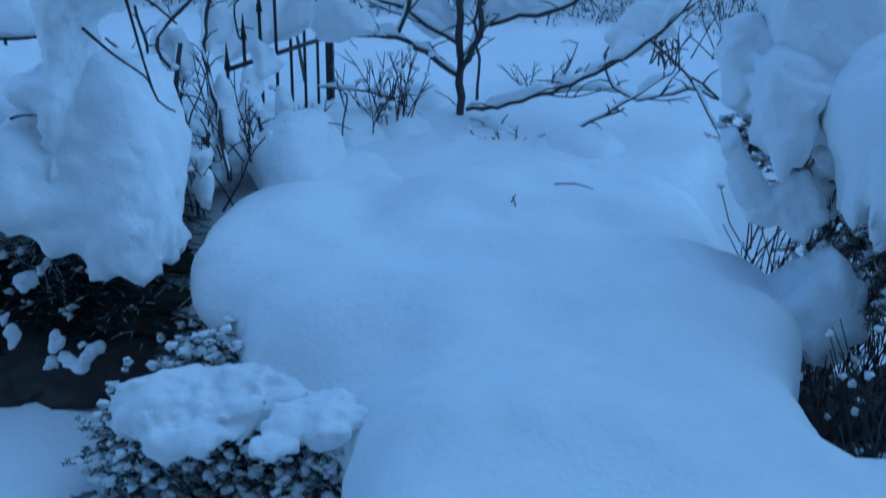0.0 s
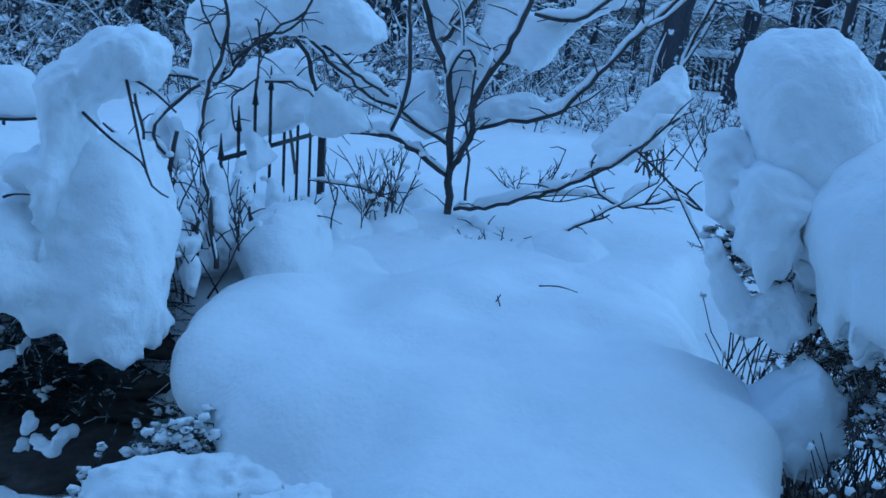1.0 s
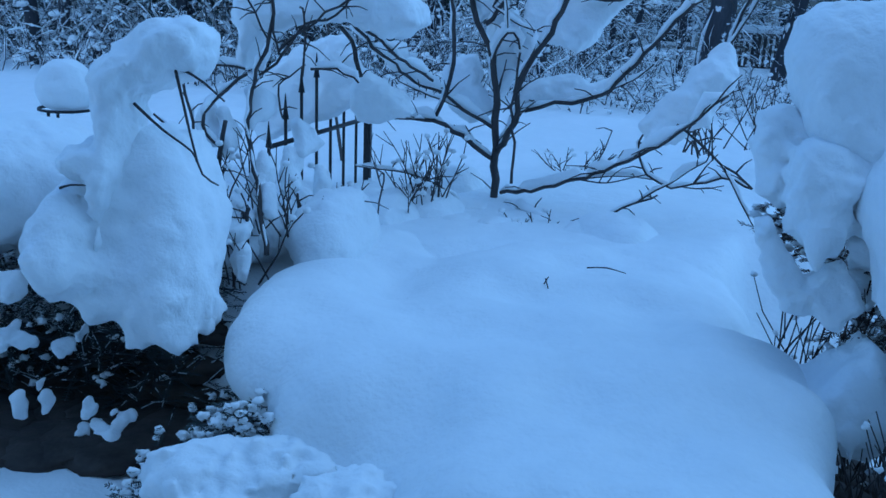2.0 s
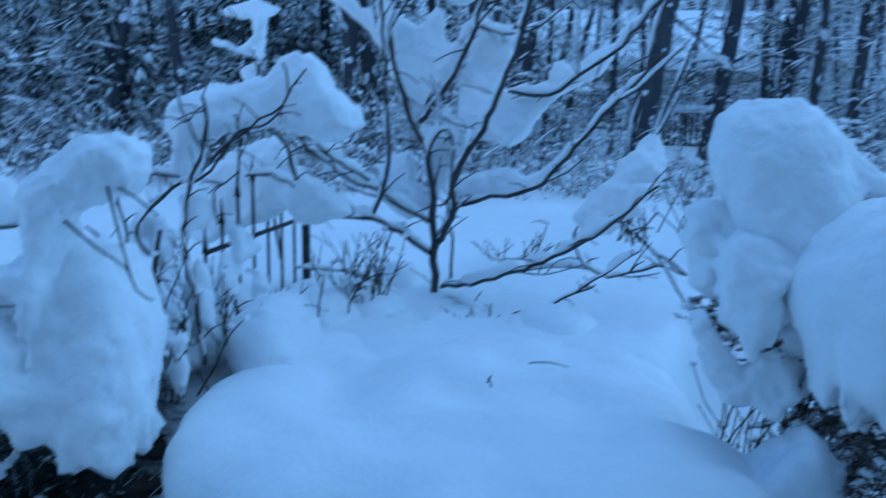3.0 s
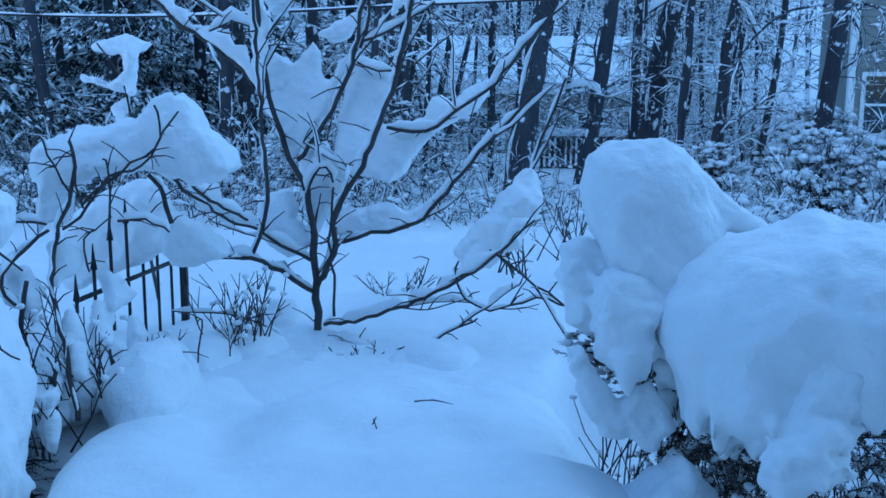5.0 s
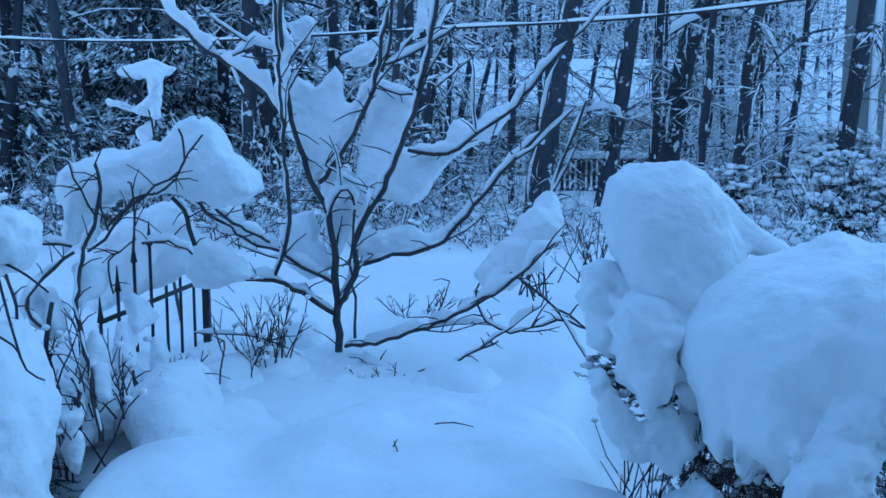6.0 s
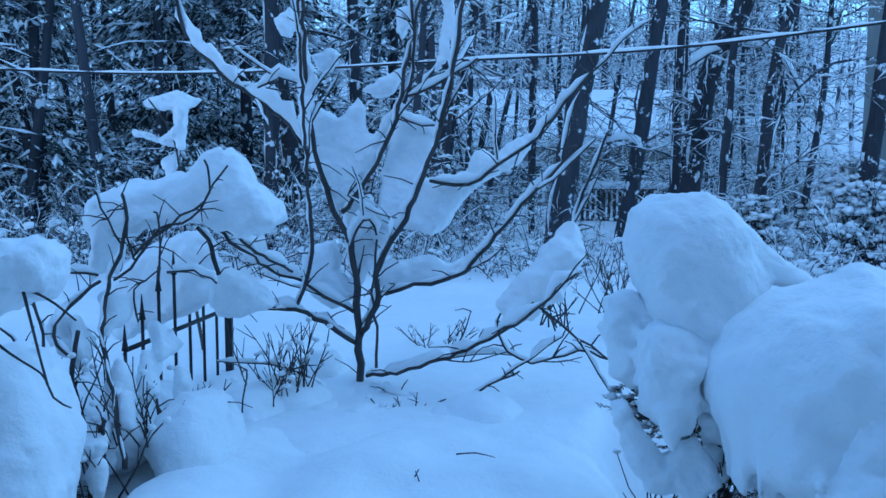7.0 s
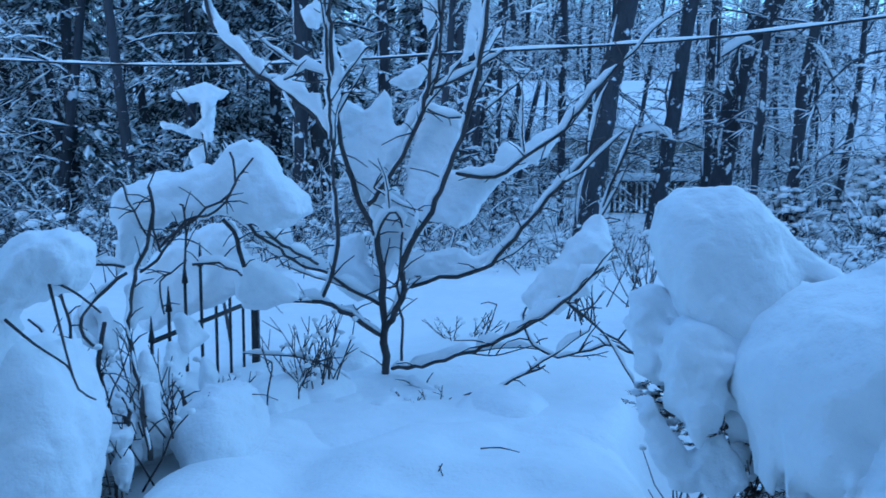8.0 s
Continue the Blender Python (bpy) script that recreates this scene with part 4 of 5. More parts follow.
# ---- forest ----
def grow(branches, snows, p, d, length, radius, level, rng, snow):
    """One crooked limb with its own side limbs and broken runs of snow on top."""
    n = (2, 4, 6)[level]
    pts, q, v = [p.copy()], p.copy(), d.copy()
    for _ in range(n):
        v = (v + Vector((rng.uniform(-0.42, 0.42), rng.uniform(-0.42, 0.42), rng.uniform(-0.34, 0.2)))).normalized()
        q = q + v * (length / n)
        pts.append(q.copy())
    branches.tube(pts, radius, radius * 0.4, 4 if level > 1 else 3, cap=False)
    i = 0
    while i < n:
        k = min(n - i, rng.randint(1, 2 + level))
        if rng.random() < 0.72:
            snows.drift(pts[i:i + k + 1], radius * 0.6 + snow * 0.5, snow * rng.uniform(0.5, 1.6), radius * 0.5, 3 if level == 0 else 4, rng, 0.5)
        i += k
    if level == 0 and rng.random() < 0.3:
        s = snow * rng.uniform(0.7, 1.8)
        snows.lump(pts[1], s * 1.2, s * 1.1, s * 0.9, rng, 3, 5, 0.35)
    if level:
        for _ in range(rng.randint(6, 8) if level > 1 else rng.randint(5, 7)):
            i = rng.randint(1, n)
            side = (v * 0.8 + Vector((rng.uniform(-1, 1), rng.uniform(-1, 1), rng.uniform(-0.6, 0.6)))).normalized()
            grow(branches, snows, pts[i], side, length * rng.uniform(0.3, 0.6), radius * 0.5, level - 1, rng, snow * 0.75)


def forest_tree(seed, high, radius, limbs=16, lean=0.04, low=0.18, level=2):
    rng = random.Random(seed)
    tree = thing("forest_tree", (0, 0, 0), "bare dark woodland tree with snow along every branch", "tree", "woodland trees")
    b = Build()
    v, p, pts = Vector((0, 0, 1)), Vector((0, 0, -0.3)), [Vector((0, 0, -0.3))]
    n = 14
    for _ in range(n):
        v = (v + Vector((rng.uniform(-lean, lean), rng.uniform(-lean, lean), 0.12))).normalized()
        p = p + v * ((high + 0.3) / n)
        pts.append(p.copy())
    b.tube(bend(pts, 0.5), radius * 1.12, radius * 0.3, 9, 0.05, rng)
    part("trunk", b, BARK_FOREST, tree)
    br, sn = Build(), Build()
    for k in range(limbs):
        f = low + (0.98 - low) * rng.random() ** 1.4
        i = min(n - 1, int(f * n))
        at = pts[i].lerp(pts[i + 1], f * n - i)
        a = rng.uniform(0, 2 * math.pi)
        d = Vector((math.cos(a), math.sin(a), rng.uniform(-0.1, 1.1))).normalized()
        grow(br, sn, at, d, (1.0 - 0.5 * f) * rng.uniform(0.7, 1.7), min(0.022, radius * rng.uniform(0.14, 0.3)), level, rng, 0.024 if level > 1 else 0.045)
    part("crown", br, TWIG, tree, "tangle of fine bare branches", kind="stuff")
    part("crown_snow", sn, SNOW_FAR, tree, "snow lying along the branches", kind="stuff")
    return tree


def evergreen(seed, high):
    """A dark conifer with drooping boughs under patches of snow."""
    rng = random.Random(seed)
    tree = thing("evergreen_tree", (0, 0, 0), "dark evergreen tree with drooping snow-patched boughs", "tree", "woodland evergreens")
    b = Build()
    b.tube([(0, 0, -0.3), (0.03, 0, high * 0.5), (0, 0.02, high)], 0.11, 0.02, 8, 0.05, rng)
    part("trunk", b, BARK_FOREST, tree)
    nb, sn = Build(), Build()
    for k in range(95):
        z = high * (0.03 + 0.95 * rng.random() ** 1.1)
        L = 1.7 * (1.05 - z / high) * rng.uniform(0.7, 1.15)
        a = rng.uniform(0, 2 * math.pi)
        out = Vector((math.cos(a), math.sin(a), 0))
        side = Vector((-math.sin(a), math.cos(a), 0))
        pts = [Vector((0, 0, z)) + out * (L * t) + Vector((0, 0, 0.12 * t - 0.5 * t * t * L * 0.6)) for t in (0, 0.25, 0.5, 0.75, 1)]
        for p in pts[1:]:
            for _ in range(5):
                q = p + side * rng.uniform(-0.25, 0.25) * L + out * rng.uniform(-0.15, 0.15)
                d = (out * rng.uniform(0.2, 1) + side * rng.uniform(-0.9, 0.9) + Vector((0, 0, rng.uniform(-0.9, 0.1)))).normalized()
                nb.blade(q, d, d.cross(Vector((0.2, 0.1, 1))).normalized(), rng.uniform(0.15, 0.32), 0.045)
        for p in pts[1:]:
            for _ in range(2):
                s = rng.uniform(0.02, 0.075)
                q = p + side * rng.uniform(-0.24, 0.24) * L + out * rng.uniform(-0.1, 0.15) + Vector((0, 0, 0.02))
                fall = (out * 0.7 + side * rng.uniform(-0.6, 0.6) - Vector((0, 0, rng.uniform(0.1, 1.0)))).normalized()
                sn.drift([q, q + fall * s * 1.5, q + fall * s * 3.5], s * 0.8, s * 0.7, 0, 4, rng, 0.5)
    part("foliage", nb, FROSTED_NEEDLE, tree, "dark drooping boughs dusted with snow", smooth=False, kind="stuff")
    part("bough_snow", sn, SNOW_FAR, tree, "patches of snow on the boughs", kind="stuff")
    return tree


# trunks that stand out, with their feet, lean and girth
KINDS = {
    "slim": forest_tree(23, 7.0, 0.06, 15, 0.05, 0.1),
    "bushy": forest_tree(24, 6.0, 0.05, 19, 0.07, 0.06),
    "young": forest_tree(25, 4.5, 0.035, 17, 0.08, 0.05),
    "far": forest_tree(26, 10.0, 0.13, 30, 0.03, 0.08, 1),
    "far_slim": forest_tree(27, 8.0, 0.07, 34, 0.06, 0.05, 1),
    "evergreen": evergreen(28, 7.0),
}
FIRST = set()


def plant(kind, x, y, turn=0.0, tip=0.0, size=1.0, girth=1.0):
    src = KINDS[kind]
    m = Matrix.Translation((x, y, ground_z(x, y) - 0.05)) @ Matrix.Rotation(radians(tip), 4, "Y") @ Matrix.Rotation(radians(turn), 4, "Z")
    if kind not in FIRST:
        FIRST.add(kind)
        ob = src
        ob.matrix_basis = m
    else:
        ob = copy_thing(src, m)
    ob.scale = (size * girth, size * girth, size)
    return ob


def standing_tree(seed, y, radius, line, limbs=11, boughs=()):
    """A woodland tree on a traced stem line (x, z), with snow plastered on its weather side."""
    rng = random.Random(seed)
    p = [Vector((x, y, z)) for x, z in line]
    foot = ground_z(p[0].x, y) - 0.2
    if p[0].z - foot > 0.15:
        d = (p[0] - p[1]) / (p[0].z - p[1].z)
        p.insert(0, p[0] + d * (foot - p[0].z))
    d = (p[-1] - p[-2]).normalized()
    for _ in range(4):
        d = (d + Vector((rng.uniform(-0.1, 0.1), rng.uniform(-0.1, 0.1), 0.25))).normalized()
        p.append(p[-1] + d * 1.3)
    tree = thing("forest_tree", (p[0].x, y, foot + 0.2), "bare dark woodland tree with snow plastered on its trunk", "tree", "woodland trees")
    pts = [q + Vector((rng.uniform(-1, 1), rng.uniform(-1, 1), 0)) * radius * 0.12 for q in bend(p, 0.25)]
    b, ts, br, sn = Build(), Build(), Build(), Build()
    b.tube(pts, radius * 1.1, radius * 0.5, 10, 0.06, rng)
    part("trunk", b, BARK_FOREST, tree)
    n = len(pts)
    i = 2
    while i < n - 4:
        k = rng.randint(2, 4)
        if rng.random() < 0.5:
            r = radius * (1.1 - 0.6 * i / n)
            ts.drift([q + Vector((-r * rng.uniform(0.65, 0.85), -r * 0.55, 0)) for q in pts[i:i + k]], r * rng.uniform(0.25, 0.5), r * rng.uniform(0.2, 0.45), 0, 7, rng, 0.5)
        for _ in range(2):
            r, a = radius * (1.1 - 0.6 * i / n), rng.uniform(-2.9, -0.3)
            h = rng.uniform(0.012, 0.05)
            ts.lump(pts[i] + Vector((math.cos(a) * r * 0.97, math.sin(a) * r * 0.97, rng.uniform(-0.1, 0.1))), h * 0.6, h * 0.5, h * rng.uniform(0.6, 1.6), rng, 5, 7, 0.6)
        i += k
    part("trunk_snow", ts, SNOW_FAR, tree, "wind-packed snow on the bark", kind="stuff")
    for _ in range(limbs):
        at = pts[rng.randrange(max(2, n // 8), n - 2)]
        a = rng.uniform(0, 2 * math.pi)
        out = Vector((math.cos(a), math.sin(a), rng.uniform(-0.1, 0.9))).normalized()
        grow(br, sn, at, out, rng.uniform(0.7, 1.8), min(0.022, radius * 0.25), 2, rng, 0.024)
    for bough in boughs:
        q = bend([(x, y - 0.3, z) for x, z in bough], 0.12)
        br.tube(q, 0.03, 0.015, 6)
        sn.drift(q, 0.075, 0.13, 0.03, 8, rng, 0.35)
        for k in range(4):
            grow(br, sn, rng.choice(q), Vector((rng.uniform(-0.4, 1), rng.uniform(-0.6, 0.3), rng.uniform(-0.8, 0.2))).normalized(), 0.6, 0.01, 1, rng, 0.024)
    part("crown", br, TWIG, tree, "tangle of fine bare branches", kind="stuff")
    part("crown_snow", sn, SNOW_FAR, tree, "snow lying along the branches", kind="stuff")


# the trunks that stand out at the edge of the wood
standing_tree(1, 11.9, 0.150, ((1.32, 0.60), (1.50, 1.84), (1.65, 2.64), (1.80, 3.44)), 9)
standing_tree(2, 12.9, 0.100, ((2.33, 0.51), (2.52, 1.63), (2.63, 2.51), (2.78, 3.59)), 11, (((2.5, 1.6), (2.3, 1.75), (2.05, 1.7)),))
standing_tree(3, 14.9, 0.080, ((3.48, 0.86), (3.49, 2.89), (3.53, 3.88)), 10)
standing_tree(4, 13.9, 0.148, ((3.46, 0.96), (3.60, 2.20), (3.69, 2.66), (3.86, 3.13), (4.21, 3.74)), 10, (((3.78, 3.0), (3.6, 2.95), (3.35, 2.78)), ((3.95, 3.05), (4.40, 3.0), (4.68, 2.78), (4.98, 2.3))))
standing_tree(5, 13.2, 0.058, ((3.73, 1.00), (3.79, 2.08), (3.81, 2.65), (3.86, 3.48)), 9)
standing_tree(6, 12.9, 0.074, ((4.14, 0.52), (4.20, 1.64), (4.24, 2.30), (4.38, 3.15), (4.55, 3.59)), 13)
standing_tree(7, 11.9, 0.110, ((5.12, 0.87), (5.24, 2.05), (5.31, 2.73), (5.38, 3.45)), 10)
standing_tree(8, 13.9, 0.060, ((1.17, -0.09), (1.17, 2.13), (1.18, 3.73)), 10)
standing_tree(9, 11.9, 0.095, ((-2.25, -0.03), (-2.25, 1.37), (-2.22, 3.03), (-2.23, 3.43)), 9)
standing_tree(10, 12.6, 0.118, ((-2.11, -0.03), (-2.12, 1.42), (-2.24, 2.29), (-2.32, 3.10), (-2.35, 3.54)), 9)
standing_tree(11, 13.5, 0.092, ((-1.28, 0.52), (-1.33, 2.12), (-1.37, 3.28), (-1.40, 3.67)), 10)
standing_tree(12, 13.9, 0.064, ((-0.15, -0.03), (-0.12, 1.72), (-0.08, 2.93), (0.00, 3.73)), 10)
standing_tree(13, 13.0, 0.039, ((0.18, 0.20), (0.23, 1.72), (0.27, 2.86), (0.34, 3.60)), 10)
standing_tree(14, 11.6, 0.060, ((-5.03, 0.95), (-5.14, 1.49), (-5.20, 2.05), (-5.31, 2.72), (-5.38, 3.39)), 13)
standing_tree(15, 12.9, 0.052, ((-4.48, 1.15), (-4.56, 2.00), (-4.65, 2.46), (-4.75, 3.13), (-4.81, 3.58)), 13)
rng = random.Random(77)
for x, y, size in ((-4.2, 14.5, 1.1), (-6.3, 13.4, 1.0), (-3.2, 17.0, 1.3), (-7.8, 15.5, 1.2), (-5.2, 18.5, 1.4), (-9.5, 18.0, 1.4), (-3.6, 11.9, 0.8), (-5.0, 11.6, 0.9), (-6.6, 12.3, 0.9), (-2.9, 13.6, 1.0), (-0.9, 15.5, 1.0), (-8.3, 12.8, 1.0), (-4.4, 16.4, 1.2)):
    plant("evergreen", x, y, rng.uniform(0, 360), 0, size)
for i in range(44):
    y = rng.uniform(10.3, 18)
    x = rng.uniform(-1, 1) * (0.8 + y * 0.55)
    right = x > 0.03 * y
    if right and (y < 13.5 and x < 5.5 or rng.random() < 0.2 or 0.11 < x / y < 0.21 or 0.4 < x / y < 0.52):
        continue
    if right and y < 15:
        continue
    kind = rng.choice(["slim", "bushy", "young", "bushy"] if not right else ["young", "bushy"])
    plant(kind, x, y, rng.uniform(0, 360), rng.uniform(-5, 7), rng.uniform(0.8, 1.2), rng.uniform(0.8, 1.2))
# fine growth behind the big trunks
for i in range(26):
    y = rng.uniform(14.8, 22)
    x = rng.uniform(-0.02, 0.56) * y
    if y < 19.5 and 0.12 < x / y < 0.2 or 0.4 < x / y < 0.52:
        continue
    plant(rng.choice(["bushy", "young", "slim"]), x, y, rng.uniform(0, 360), rng.uniform(-5, 7), rng.uniform(0.9, 1.3), rng.uniform(0.8, 1.2))
# woods further off and all round
for i in range(100):
    a = rng.uniform(radians(58), radians(125)) if i < 92 else rng.uniform(0, 2 * math.pi)
    d = rng.uniform(18, 60) if i < 92 else rng.uniform(25, 55)
    if i > 55 and i < 92:
        a = rng.uniform(radians(60), radians(92))
    x, y = d * math.cos(a), d * math.sin(a)
    if 0.17 < x / max(y, 1) < 0.52 and y < 32:
        continue
    if -2 < x - 0.08 * y < 9 and 18.5 < y < 26 or 8.5 < x < 18 and 14 < y < 31 or abs(x) < 9 and -12 < y < 2 or x < -0.14 * y and y > 24 and i % 2:
        continue
    plant(rng.choice(["far", "far_slim"]), x, y, rng.uniform(0, 360), rng.uniform(-4, 6), rng.uniform(0.9, 1.4), 1.1)

# the wooded slope behind, a mist of fine stems and snowy twigs; haze is in their colour
br, sn = Build(), Build()
for i in range(520):
    d, a = rng.uniform(34, 95), rng.uniform(radians(57), radians(126))
    x, y = d * math.cos(a), d * math.sin(a)
    p = Vector((x, y, ground_z(x, y) - 0.1))
    tall = rng.uniform(5, 11)
    lean = Vector((rng.uniform(-0.12, 0.12), rng.uniform(-0.1, 0.1), 1))
    br.tube([p, p + lean * tall * 0.5, p + lean * tall], rng.uniform(0.05, 0.13), 0.03, 4, cap=False)
    for k in range(34):
        q = p + lean * tall * rng.uniform(0.05, 1)
        c = rng.uniform(0, 2 * math.pi)
        e = Vector((math.cos(c), math.sin(c), rng.uniform(-0.3, 0.8))) * rng.uniform(0.5, 1.9)
        mid = q + e * 0.5 + Vector((0, 0, rng.uniform(-0.15, 0.2)))
        br.tube([q, mid, q + e], 0.028, 0.012, 3, cap=False)
        if k % 2:
            sn.drift([q + e * 0.2, mid, q + e], 0.05, 0.07, 0.03, 3, rng, 0.5)
slope_wood = tagged(thing("far_wood", (0, 50, 2), "bare snowy woods on the slope behind, haze put into their colour", "woods"), kind="stuff")
tagged(part("far_stems", br, HAZED_TWIG, slope_wood), kind="stuff")
tagged(part("far_twig_snow", sn, SNOW_FAR, slope_wood), kind="stuff")

# thicket of saplings and briars along the edge of the wood
br, sn = Build(), Build()
for i in range(1600):
    x, y = rng.uniform(-9, 9), 8.6 + abs(rng.gauss(0, 1.0)) * 2.6
    if abs(x) > 1.0 + y * 0.62:
        continue
    p = Vector((x, y, ground_z(x, y) - 0.05))
    L = rng.uniform(0.25, 1.0) * (1.1 if x < 0 or x > 4 else 0.75) * (0.5 + 0.5 * min(1, (y - 8.3) / 2))
    if 0.11 < x / y < 0.21:
        L *= 0.5
    d = Vector((rng.uniform(-0.5, 0.5), rng.uniform(-0.5, 0.5), 1)).normalized()
    grow(br, sn, p, d, L, 0.008, 1, rng, 0.02)
    if rng.random() < 0.2:
        c = p + d * L * rng.uniform(0.5, 1.0)
        s = rng.uniform(0.02, 0.06)
        sn.lump(c, s * 1.3, s, s * 0.7, rng, wob=0.35)
thicket = tagged(thing("thicket", (0, 10, 0.4), "snow-dusted briars and saplings along the wood's edge", "undergrowth"), kind="stuff")
tagged(part("briars", br, TWIG, thicket), kind="stuff")
tagged(part("briar_snow", sn, SNOW_FAR, thicket), kind="stuff")

# broad-leaved evergreen shrubs under rounded pads of snow
def leafy_shrub(seed):
    rng = random.Random(seed)
    shrub = thing("leafy_shrub", (0, 0, 0), "dark broad-leaved shrub with rounded pads of snow", "shrub", "shrubs at the wood's edge")
    lf, sn, br = Build(), Build(), Build()
    for i in range(170):
        a, e = rng.uniform(0, 2 * math.pi), rng.uniform(0.0, 1.45)
        r = rng.uniform(0.55, 1.0)
        c = Vector((0.75 * r * math.cos(a) * math.cos(e), 0.75 * r * math.sin(a) * math.cos(e), 0.1 + 0.95 * r * math.sin(e)))
        br.tube([(c.x * 0.2, c.y * 0.2, 0), c * 0.6, c], 0.012, 0.004, 4, cap=False)
        for k in range(9):
            b = 2 * math.pi * k / 9 + rng.uniform(-0.3, 0.3)
            d = Vector((math.cos(b), math.sin(b), rng.uniform(-0.7, 0.1))).normalized()
            lf.blade(c, d, d.cross(Vector((0, 0, 1))).normalized(), rng.uniform(0.07, 0.13), 0.016)
        if rng.random() < 0.85:
            for _ in range(3):
                s = rng.uniform(0.02, 0.055)
                sn.lump(c + Vector((rng.uniform(-0.08, 0.08), rng.uniform(-0.08, 0.08), s * 0.4)), s * 1.5, s * 1.3, s * 0.8, rng, 4, 6, 0.5)
    part("twig_tangle", br, TWIG, shrub, kind="stuff")
    part("foliage", lf, FROSTED_NEEDLE, shrub, "dark drooping leaves", smooth=False, kind="stuff")
    part("snow_cover", sn, SNOW_FAR, shrub, "rounded pads of snow", kind="stuff")
    return shrub


KINDS["leafy"] = leafy_shrub(41)
for x, y, size in ((4.6, 10.6, 0.9), (5.6, 10.2, 1.1), (6.6, 10.9, 1.2), (5.2, 12.2, 1.1), (7.6, 11.6, 1.3), (6.2, 9.4, 0.9), (3.6, 11.4, 0.7)):
    plant("leafy", x, y, rng.uniform(0, 360), 0, size)

# ---- overhead cable ----
cable = thing("overhead_cable", (0, 8, 2.4), "black overhead cable with a line of snow on it", "cable")
pts = bend([(-30, 10.5, 5.2), (-12, 9.6, 3.0), (-4.19, 9.15, 2.38), (0.03, 8.15, 2.39), (3.26, 7.16, 2.6), (10, 5.2, 3.6), (24, 1.5, 6.2)], 0.2)
b = Build()
b.tube(pts, 0.011, 0.011, 6)
part("wire", b, IRON, cable)
b = Build()
b.drift(pts, 0.012, 0.018, 0.006, 6, rng, 0.6)
part("wire_snow", b, SNOW, cable)

# ---- houses beyond the wood ----
def house(x0, x1, y0, y1, z0, eave, ridge, label):
    h = thing("house", ((x0 + x1) / 2, y0, z0), label, "house", "houses beyond the wood")
    b = Build()
    b.box((x0, y0, z0 - 1), (x1, y1, eave))
    part("wall", b, SIDING, h, smooth=False)
    z = z0
    while z < eave - 0.1:
        row = Build()
        row.box((x0 - 0.015, y0 - 0.02, z), (x1 + 0.015, y0 - 0.002, z + 0.13))
        z += 0.15
        part("clapboard", row, SIDING, h, smooth=False)
    ym = (y0 + y1) / 2
    b = Build()
    s = len(b.v)
    o = 0.35
    b.v += [Vector(p) for p in ((x0 - o, y0 - o, eave), (x1 + o, y0 - o, eave), (x1 + o, ym, ridge), (x0 - o, ym, ridge), (x0 - o, y1 + o, eave), (x1 + o, y1 + o, eave))]
    b.v += [v + Vector((0, 0, 0.3)) for v in b.v[:6]]
    b.f += [(0, 1, 2, 3), (3, 2, 5, 4), (6, 9, 8, 7), (9, 10, 11, 8), (0, 6, 7, 1), (4, 5, 11, 10), (0, 3, 9, 6), (3, 4, 10, 9), (1, 7, 8, 2), (2, 8, 11, 5)]
    part("snowy_roof", b, SNOW_FAR, h, "roof under a thick slab of snow", smooth=False)
    for cx in (x0, x1):
        b = Build()
        b.box((cx - 0.08, y0 - 0.05, z0 - 0.5), (cx + 0.08, y0 + 0.05, eave))
        part("corner_board", b, TRIM, h, smooth=False)
    return h


def window(h, x, y, z, w, t):
    f = Build()
    f.box((x - w / 2 - 0.1, y - 0.07, z - 0.1), (x + w / 2 + 0.1, y - 0.03, z + t + 0.1))
    fr = part("window", f, TRIM, h, "white-framed dark window", smooth=False)
    g = Build()
    g.box((x - w / 2, y - 0.085, z), (x + w / 2, y - 0.072, z + t))
    part("pane", g, GLASS, fr, smooth=False)
    g = Build()
    g.box((x - w / 2, y - 0.1, z + t / 2 - 0.03), (x + w / 2, y - 0.087, z + t / 2 + 0.03))
    part("sash_bar", g, TRIM, fr, smooth=False)


h1 = house(10.15, 17.0, 22.0, 23.8, -0.2, 5.2, 7.4, "beige clapboard house with white trim under snow")
window(h1, 10.75, 22.0, 0.75, 0.55, 1.3)
window(h1, 12.4, 22.0, 0.75, 0.8, 1.3)
h2 = house(0.4, 6.5, 26.0, 32.0, -0.6, 1.6, 3.0, "low grey house with a snow-covered roof")
window(h2, 2.0, 26.0, 0.2, 0.9, 0.9)
window(h2, 5.0, 26.0, 0.2, 0.9, 0.9)

h3 = house(8.3, 9.4, 24.0, 28.0, -0.4, 0.7, 2.1, "low shed with a steep snow-covered roof")

# ---- deck railing of the far house ----
deck = thing("deck_railing", (3.2, 20, -0.1), "dark wooden deck railing with snow on its rail", "railing")
for z in (0.05, 0.72):
    b = Build()
    b.box((2.7, 19.97, z), (4.6, 20.03, z + 0.06))
    part("rail", b, DARK_WOOD, deck, smooth=False)
b = Build()
b.drift([(2.65 + 0.2 * i, 20.0, 0.78) for i in range(11)], 0.1, 0.14, 0, 8, rng, 0.2)
part("rail_snow", b, SNOW_FAR, deck)
for i in range(17):
    b = Build()
    x = 2.75 + i * 0.112
    b.box((x - 0.03, 19.98, 0.08), (x + 0.03, 20.02, 0.73))
    part("baluster", b, DARK_WOOD, deck, smooth=False)

# ---- twigs and needles of the buried shrubs ----
rng = random.Random(31)


